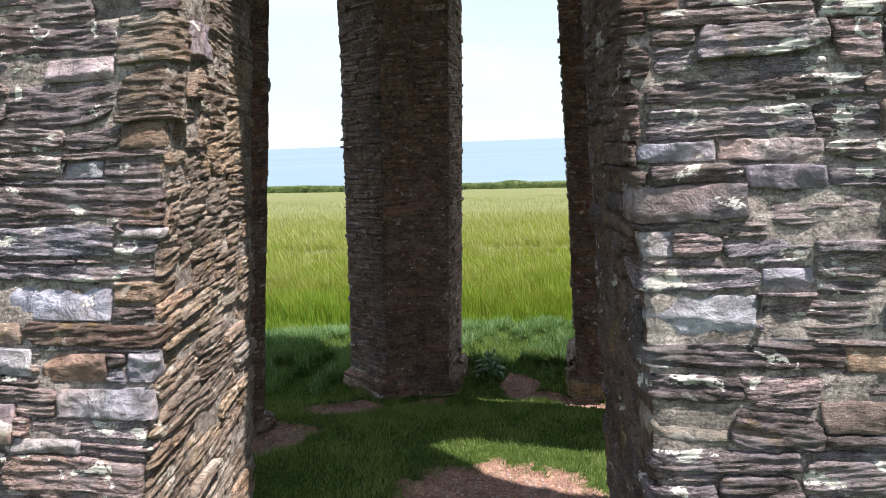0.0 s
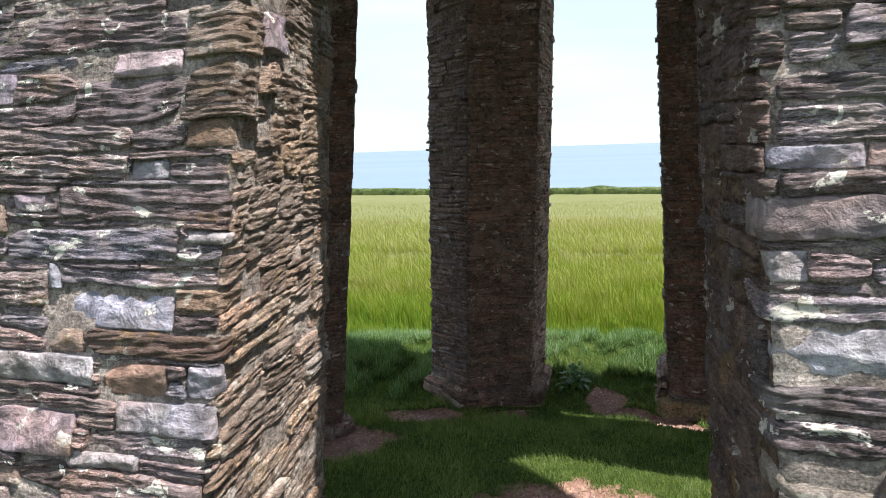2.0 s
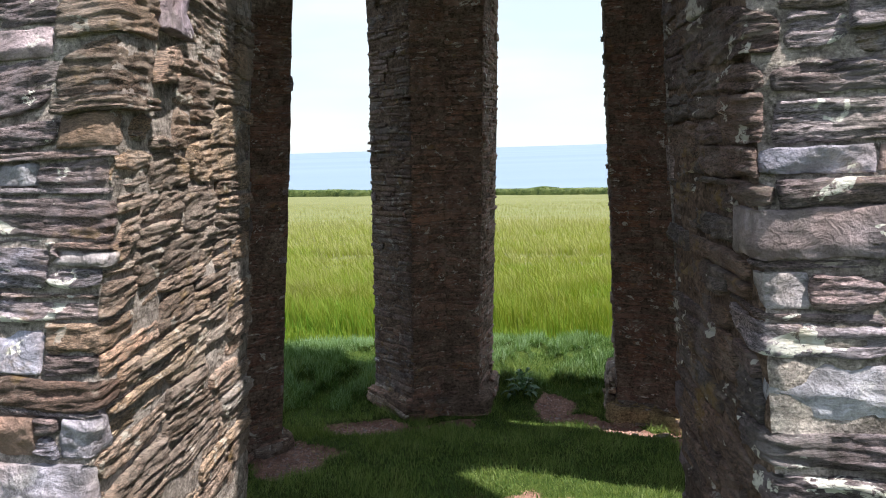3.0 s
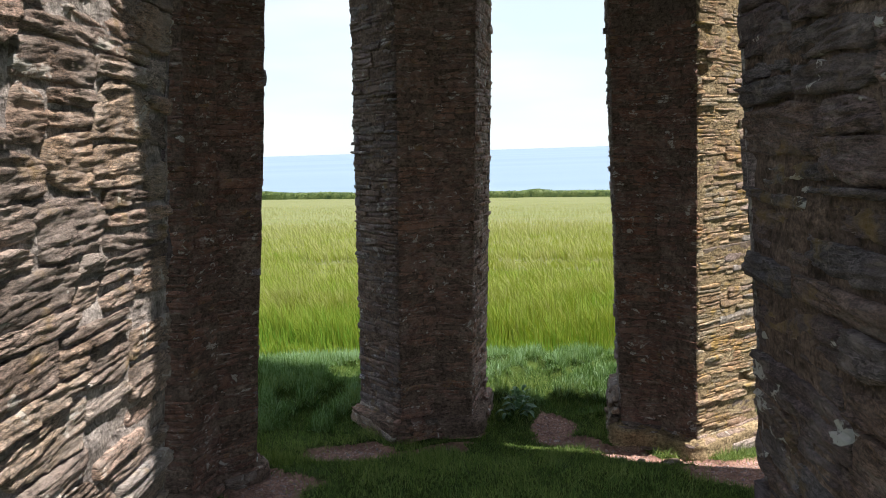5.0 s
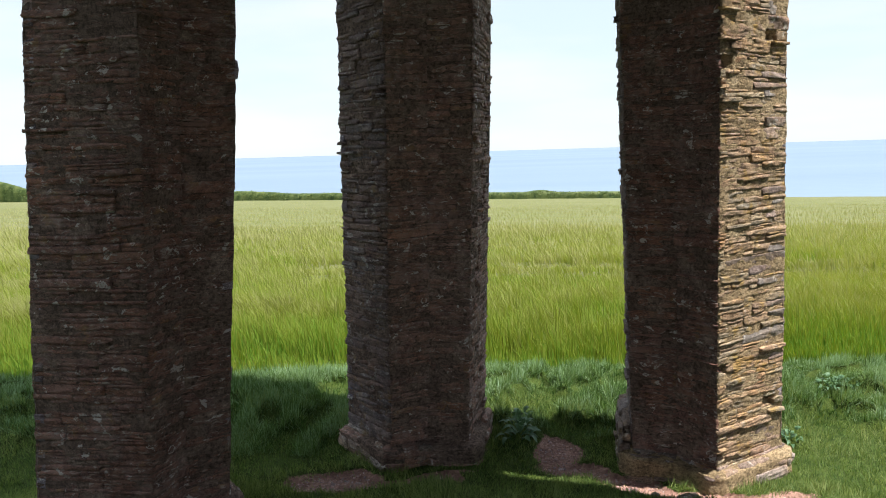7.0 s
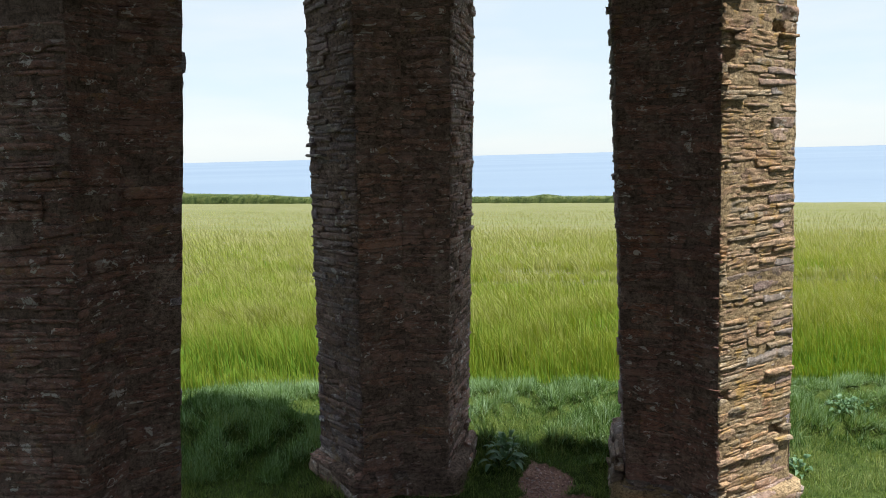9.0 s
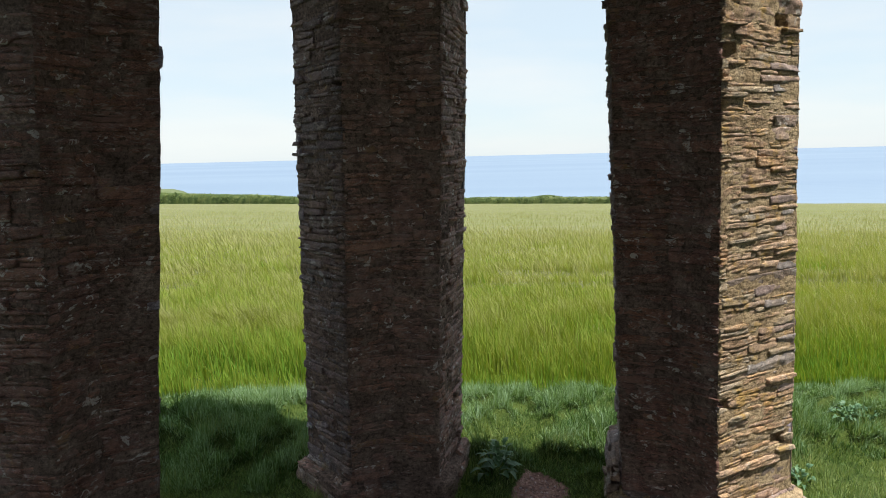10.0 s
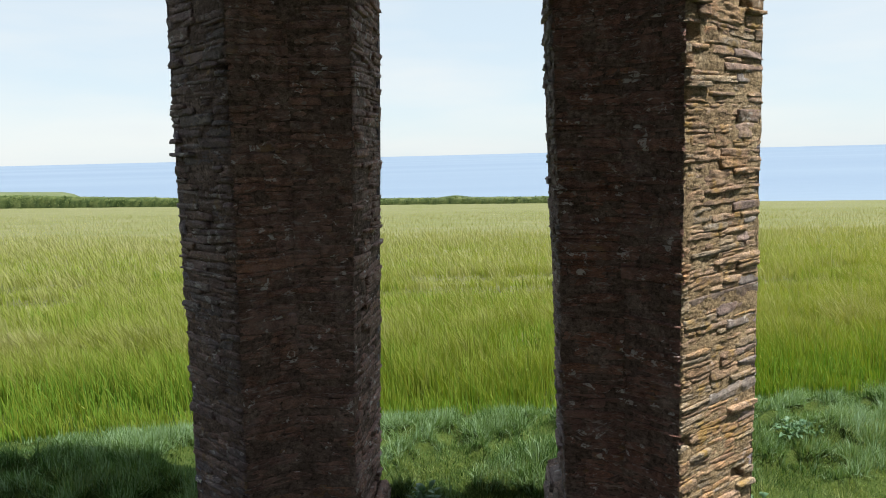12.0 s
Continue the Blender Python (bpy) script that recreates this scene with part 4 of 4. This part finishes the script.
rng = np.random.RandomState(7)
x, y = scatter(rng, 640000, -6.5, 6.5, 2.6, 10.4)
wide = np.abs(x - 0.1) < 0.72 * (y + 0.6)
e = field_edge(x) - y
bare = worn(x, y) + 0.5 * (fbm(x, y, 4.5, 3) - 0.5) + 0.4 * (fbm(x, y, 13.0, 33) - 0.5)
keep = wide & ((bare < 0.34 + 0.45 * rng.rand(len(x)) ** 3) | (rng.rand(len(x)) < 0.012)) & clear_of_legs(x, y) & (e > 1.3 + 0.8 * (fbm(x, y, 1.3, 9) - 0.5)) & ((y > 3.4) | (rng.rand(len(x)) < 0.5))
x, y, bare = x[keep], y[keep], bare[keep]
n = len(x)
tuft = fbm(x, y, 3.4, 4)
size = (0.028 + 0.055 * step(0.35, 0.75, tuft) * (1 - 0.5 * step(0.0, 0.5, bare)) + 0.030 * rng.rand(n)) * rng.uniform(0.7, 1.2, n)
swirl = 4 * np.pi * fbm(x, y, 2.0, 22, 2)
tint = np.clip(0.70 * rng.rand(n) + 0.6 * (tuft - 0.42), 0, 1)
tagged(new("turf", spikes(rng, x, y, land(x, y) - 0.005, size, rng.uniform(0.004, 0.008, n), swirl + rng.normal(0, 1.6, n), np.clip(rng.normal(0.60, 0.35, n), 0.05, 1.4), tint, "turf", M_TURF)), "short green turf between the pillars", "grass", kind="stuff")

x, y = scatter(rng, 820000, -9.5, 9.5, 7.4, 12.2)
e = field_edge(x) - y
tuft = fbm(x, y, 4.2, 11)
keep = (np.abs(x - 0.1) < 0.68 * y) & (e > 0.02 + 0.4 * fbm(x, y, 3.0, 12, 2)) & (e < 2.2 + 0.9 * (fbm(x, y, 1.3, 9) - 0.5)) & clear_of_legs(x, y) & (worn(x, y) < 0.5) & (rng.rand(len(x)) < 0.45 + step(0.34, 0.5, tuft))
x, y, tuft = x[keep], y[keep], tuft[keep]
n = len(x)
size = (0.045 + 0.085 * step(0.36, 0.62, tuft)) * rng.uniform(0.5, 1.3, n) * (0.5 + 0.5 * step(0.2, 0.9, field_edge(x) - y))
swirl = 2 * np.pi * fbm(x, y, 2.4, 21, 2) * 2.0
lean = np.clip(rng.normal(0.65, 0.40, n), 0.05, 1.45)
hue = fbm(x, y, 1.1, 23, 2)
# tint drops in the hollows between tufts, shade put into the blade colour
tint = np.clip(rng.rand(n) ** 1.8 * 0.95 - 0.04 + 1.3 * (tuft - 0.44) + 0.6 * (hue - 0.5), 0, 1)
long = rng.rand(n) < 0.25
for pick, build, wide in ((long, blades, (0.004, 0.009)), (~long, spikes, (0.005, 0.010))):
    tagged(new("rough_grass", build(rng, x[pick], y[pick], land(x, y)[pick] - 0.01, size[pick], rng.uniform(*wide, pick.sum()), (swirl + rng.normal(0, 1.5, n))[pick], lean[pick], tint[pick], "rough_grass", M_ROUGH)), "long tufted grey-green grass along the field edge", "grass", kind="stuff")

def furrow(x, y):
    """Wheel lines across the crop, broken here and there."""
    return np.exp(-((y - 17.4) / 0.34) ** 2) * step(0.30, 0.5, fbm(x, y * 0, 0.5, 81)) + np.exp(-((y - 19.6) / 0.34) ** 2) * step(0.45, 0.6, fbm(x, y * 0, 0.6, 82))


# barley: a closed canopy with single stems standing out of it, thinner with distance
WIND = radians(200.0)
cx_ = axis([(-130, -30, 60), (-30, 30, 110), (30, 130, 60)])
cy_ = np.concatenate([[0.9, 1.1], axis([(1.3, 6, 28), (6, 13, 90), (13, 20, 30), (20, 60, 60), (60, 141, 40)])])
U, W = np.meshgrid(cx_, cy_)
YY = np.minimum(field_edge(U) + W, FIELD_END + 1.0)
H = (0.34 + 0.14 * fbm(U, YY, 0.5, 31)) * step(1.1, 3.0, W) * (0.50 + 0.50 * step(8.0, 60.0, W)) - 0.04 - 0.22 * furrow(U, YY)
idx = np.arange(U.size).reshape(U.shape)
quads = np.stack([idx[:-1, :-1], idx[:-1, 1:], idx[1:, 1:], idx[1:, :-1]], -1).reshape(-1, 4)
tagged(new("barley_field", mesh_of("barley_field", np.stack([U, YY, land(U, YY) + H], -1).reshape(-1, 3), [quads], [M_CROP], smooth=True)), "field of green barley rippled by wind", "crop", kind="stuff")


def stunted(x, y):
    """Shorter crop just before each wheel line."""
    a = np.exp(-((y - 16.5) / 0.70) ** 2) * step(0.30, 0.5, fbm(x, y * 0, 0.5, 81))
    return a + np.exp(-((y - 18.7) / 0.70) ** 2) * step(0.45, 0.6, fbm(x, y * 0, 0.6, 82))


def stems(count, near, far, half, size, width, name):
    d = near + (far - near) * (rng.beta(1.4, 1.7, count) if near > 0 else rng.rand(count) ** 1.15) - (0.35 if near == 0 else 0.0)
    x = rng.uniform(-1, 1, count) * (half[0] + (half[1] - half[0]) * (d - near) / (far - near))
    y = field_edge(x) + d
    standing = furrow(x, y) < 0.20 + 0.3 * rng.rand(count)
    standing &= (fbm(x, y, 2.2, 43, 2) > 0.34 + 0.22 * rng.rand(count) * (1 - step(0.5, 3.5, d))) | (d > 3.5) | (rng.rand(count) < 0.35)
    x, y, d = x[standing], y[standing], d[standing]
    n = len(x)
    gust = fbm(x, y * 2.2, 0.45, 41)
    az = WIND + (gust - 0.5) * 1.6 + rng.normal(0, 1.2 if near < 1 else 0.85, n)
    edge = step(-0.1, 1.9, y - field_edge(x))
    clump = fbm(x, y, 2.2, 43, 2)
    L = size * rng.uniform(0.75, 1.12, n) * (0.34 + 0.66 * step(-0.5, 1.1, y - field_edge(x) + 0.5 * (fbm(x, y, 1.6, 46, 2) - 0.5))) * (0.72 + 0.56 * clump) * (1 - 0.6 * np.minimum(stunted(x, y), 1.0))
    lean = np.clip(0.12 + 0.48 * gust * edge + rng.normal(0, 0.20, n), 0.02, 1.2)
    z = land(x, y) + (0.10 + 0.15 * step(8.0, 60.0, d)) * step(1.0, 3.0, d)
    edge = step(-0.2, 2.6, y - field_edge(x))
    # gaps between clumps get a darker tint as painted shade; far stems are paler
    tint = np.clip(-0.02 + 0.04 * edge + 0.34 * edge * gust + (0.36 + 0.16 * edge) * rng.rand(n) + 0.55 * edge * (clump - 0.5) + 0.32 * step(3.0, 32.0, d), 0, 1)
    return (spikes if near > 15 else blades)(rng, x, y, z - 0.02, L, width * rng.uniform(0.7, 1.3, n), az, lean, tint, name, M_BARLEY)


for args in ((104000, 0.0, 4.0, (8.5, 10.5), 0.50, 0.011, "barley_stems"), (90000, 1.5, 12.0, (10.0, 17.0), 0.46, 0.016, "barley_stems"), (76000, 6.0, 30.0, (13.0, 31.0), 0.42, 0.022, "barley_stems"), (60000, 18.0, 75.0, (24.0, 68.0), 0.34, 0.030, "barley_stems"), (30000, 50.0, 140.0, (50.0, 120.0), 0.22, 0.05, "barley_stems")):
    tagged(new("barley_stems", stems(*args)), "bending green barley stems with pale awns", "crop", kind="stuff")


def hedge():
    n = 42000
    t = rng.rand(n)
    x = -135 + t * 185
    crown = 1.5 + 0.45 * fbm(x, x * 0, 0.12, 51) + 1.35 * (1 - step(-80, -22, x)) + 0.5 * np.exp(-((x - 14.0) / 2.5) ** 2) + 1.9 * np.exp(-((x + 101.0) / 5.0) ** 2)
    y = FIELD_END + 2.0 + rng.normal(0, 0.9, n)
    u = rng.rand(n) ** 0.7
    z = land(x, np.full(n, FIELD_END)) + crown * u * (1 - 0.1 * np.abs(y - FIELD_END - 2.0))
    s = rng.uniform(0.18, 0.36, n)
    me = blades(rng, x, y, z - 0.2, s, s * 0.8, rng.uniform(0, 2 * np.pi, n), rng.uniform(0, 1.5, n), rng.rand(n), "hedge", M_HEDGE)
    xs = np.linspace(-140, 52, 300)
    ring = np.linspace(0, np.pi, 9)
    A, B = np.meshgrid(xs, ring)
    tall = 1.35 + 0.45 * fbm(A, A * 0, 0.12, 51) + 1.35 * (1 - step(-80, -22, A)) + 0.5 * np.exp(-((A - 14.0) / 2.5) ** 2) + 1.9 * np.exp(-((A + 101.0) / 5.0) ** 2)
    lump = 0.85 + 0.3 * fbm(A, B * 2, 0.9, 52)
    body = np.stack([A, FIELD_END + 2.0 - 1.1 * np.cos(B) * lump, land(A, A * 0 + FIELD_END) - 0.3 + (0.3 + tall) * np.sin(B) ** 0.5 * (0.75 + 0.25 * lump)], -1).reshape(-1, 3)
    ids = np.arange(A.size).reshape(A.shape)
    q = np.stack([ids[:-1, :-1], ids[:-1, 1:], ids[1:, 1:], ids[1:, :-1]], -1).reshape(-1, 4)
    inner = mesh_of("hedge_thicket", body, [q], [M_HEDGE], tint=rng.rand(len(body)), smooth=True)
    tagged(new("hedge_thicket", inner), "dense twiggy inside of the far hedge", "hedge", kind="stuff")
    tagged(new("hedge", me), "long clipped green hedge at the far field edge", "hedge", kind="stuff")


hedge()


def hill():
    xs, ys = np.linspace(-330, -95, 40), np.linspace(250, 420, 16)
    A, B = np.meshgrid(xs, ys)
    base = 2.5 - B * 0.052
    C = base + 18.5 * np.exp(-((A + 180) / 24) ** 2) * step(250, 330, B) - 30 * step(-120, -95, A) - 14
    C = np.maximum(C, -60)
    ii = np.arange(A.size).reshape(A.shape)
    q = np.stack([ii[:-1, :-1], ii[:-1, 1:], ii[1:, 1:], ii[1:, :-1]], -1).reshape(-1, 4)
    tagged(new("headland", mesh_of("headland", np.stack([A, B, C], -1).reshape(-1, 3), [q], [M_HILL], smooth=True)), "low pale green headland beyond the hedge", "hill", kind="structure")


hill()


# ---- small plants and loose stones ----
def leaf_mesh(name, rng, toothed):
    """A pointed leaf along +x, one unit long, folded along its rib and drooping at the tip."""
    n = 8
    t = np.linspace(0, 1, n + 1)
    half = 0.26 * np.sin(np.pi * np.clip(t * 0.94 + 0.05, 0, 1)) ** 0.8
    if toothed:
        half = half * (0.75 + 0.5 * (np.arange(n + 1) % 2))
    z = 0.30 * np.sin(np.pi * t * 0.8) - 0.34 * t**2
    V = np.concatenate([np.stack([t, half, z + 0.35 * half], -1), np.stack([t, t * 0, z], -1), np.stack([t, -half, z + 0.35 * half], -1)])
    a = np.arange(n)
    m = n + 1
    q = np.concatenate([np.stack([a, a + m, a + m + 1, a + 1], -1), np.stack([a + m, a + 2 * m, a + 2 * m + 1, a + m + 1], -1)])
    return mesh_of(name, V, [q], [M_WEED], tint=rng.rand(len(V)) * 0.3 + 0.35 * rng.rand(), smooth=True)


def weed(name, label, x, y, leaves, size, height, toothed, seed):
    rng = np.random.RandomState(seed)
    top = tagged(new(name), label, "weed")
    top.location = (x, y, float(land(x, y)))
    shapes = [leaf_mesh("leaf", rng, toothed) for _ in range(4)]
    for i in range(leaves):
        up = (i + 0.5) / leaves
        l = size * rng.uniform(0.7, 1.15) * (1.1 - 0.6 * up)
        ob = child("leaf", shapes[i % 4], top)
        r = rng.uniform(0.0, 1.0) * max(size * 0.9, 0.11)
        az = 360 * (i * 0.382) + rng.uniform(-25, 25)
        ob.matrix_basis = pose(r * math.cos(radians(az)), r * math.sin(radians(az)), height * up * rng.uniform(0.6, 1.1), rng.uniform(-20, 20), -10 - 45 * up + rng.uniform(-12, 12), az) @ Matrix.Diagonal((l, l * rng.uniform(0.8, 1.2), l, 1))
    return top


weed("dock_plant", "leafy green dock weed at the foot of a pillar", 0.36, 7.72, 56, 0.12, 0.26, False, 11)
weed("thistle_clump", "blue-green prickly thistle clump in long grass", 3.40, 8.46, 60, 0.075, 0.10, True, 12)
weed("thistle_clump", "blue-green prickly thistle clump in long grass", 3.58, 8.52, 48, 0.07, 0.09, True, 13)
weed("small_weed", "small bright green weed beside a stone foot", 2.66, 7.62, 26, 0.08, 0.13, False, 14)


def loose_stone(x, y, sx, sy, sz, yaw, seed, label):
    bm = bmesh.new()
    bmesh.ops.create_icosphere(bm, subdivisions=3, radius=1.0)
    for v in bm.verts:
        p = v.co.normalized()
        k = 0.80 + 0.28 * noise.noise(p * 1.7 + Vector((seed, 0, 0))) + 0.10 * noise.noise(p * 5.0 + Vector((0, seed, 0)))
        c = Vector((max(-0.72, min(0.72, p.x)), max(-0.70, min(0.70, p.y)), max(-0.55, min(0.55, p.z)))) * k * 1.3
        v.co = Vector((c.x * sx, c.y * sy, c.z * sz))
    me = bpy.data.meshes.new("loose_stone")
    bm.to_mesh(me)
    bm.free()
    me.materials.append(M_TAN)
    ob = tagged(new("loose_stone", me), label, "stone", "loose stones")
    ob.matrix_world = pose(x, y, float(land(x, y)) + sz * 0.35, 0, 0, yaw)


loose_stone(1.52, 6.62, 0.10, 0.055, 0.04, 20, 1.0, "flat tan slab fallen at the pillar foot")
loose_stone(1.30, 6.72, 0.04, 0.03, 0.022, 60, 2.0, "small pale stone on trodden gravel")
loose_stone(1.16, 6.80, 0.03, 0.025, 0.02, 10, 3.0, "small pale stone on trodden gravel")
loose_stone(1.37, 6.92, 0.03, 0.025, 0.02, 130, 4.0, "small pale stone on trodden gravel")

def gravel():
    """Pebbles and clods strewn over the bare patches."""
    rng = np.random.RandomState(77)
    x, y = scatter(rng, 60000, -2.4, 2.8, 3.4, 8.2)
    keep = (worn(x, y) + 0.5 * (fbm(x, y, 4.5, 3) - 0.5) > 0.55) & clear_of_legs(x, y)
    x, y = x[keep], y[keep]
    n = len(x)
    base = np.array([(1, 0, 0), (0.2, 1, 0), (-0.9, 0.2, 0), (-0.1, -1, 0), (0.1, 0.1, 0.75), (-0.3, 0.2, 0.6)])
    tri = np.array([(0, 1, 4), (1, 2, 5), (2, 3, 5), (3, 0, 4), (1, 5, 4), (5, 3, 4)])
    size = 0.004 + 0.015 * rng.rand(n) ** 4
    a = rng.uniform(0, 2 * np.pi, n)
    V = base[None] * (1 + rng.uniform(-0.35, 0.35, (n, 6, 3))) * size[:, None, None]
    c, sn = np.cos(a)[:, None], np.sin(a)[:, None]
    V = np.stack([V[:, :, 0] * c - V[:, :, 1] * sn + x[:, None], V[:, :, 0] * sn + V[:, :, 1] * c + y[:, None], V[:, :, 2] + land(x, y)[:, None]], -1)
    T = (tri[None] + (np.arange(n) * 6)[:, None, None]).reshape(-1, 3)
    tagged(new("gravel", mesh_of("gravel", V.reshape(-1, 3), [T], [M_PEBBLE])), "pinkish pebbles and clods on trodden earth", "gravel", kind="stuff")


gravel()

# ---- the stones that can be told apart ----
for top, shift, r, tag in FOOT_PIECES:
    child("foot_stone", rock_mesh("foot_stone", [r], STONE_MATS[tag][0], shift), top)
for top, shift, single in PIECES:
    for r, tag, _ in single:
        child("stone", rock_mesh("stone", [r], STONE_MATS[tag][0], shift), top)
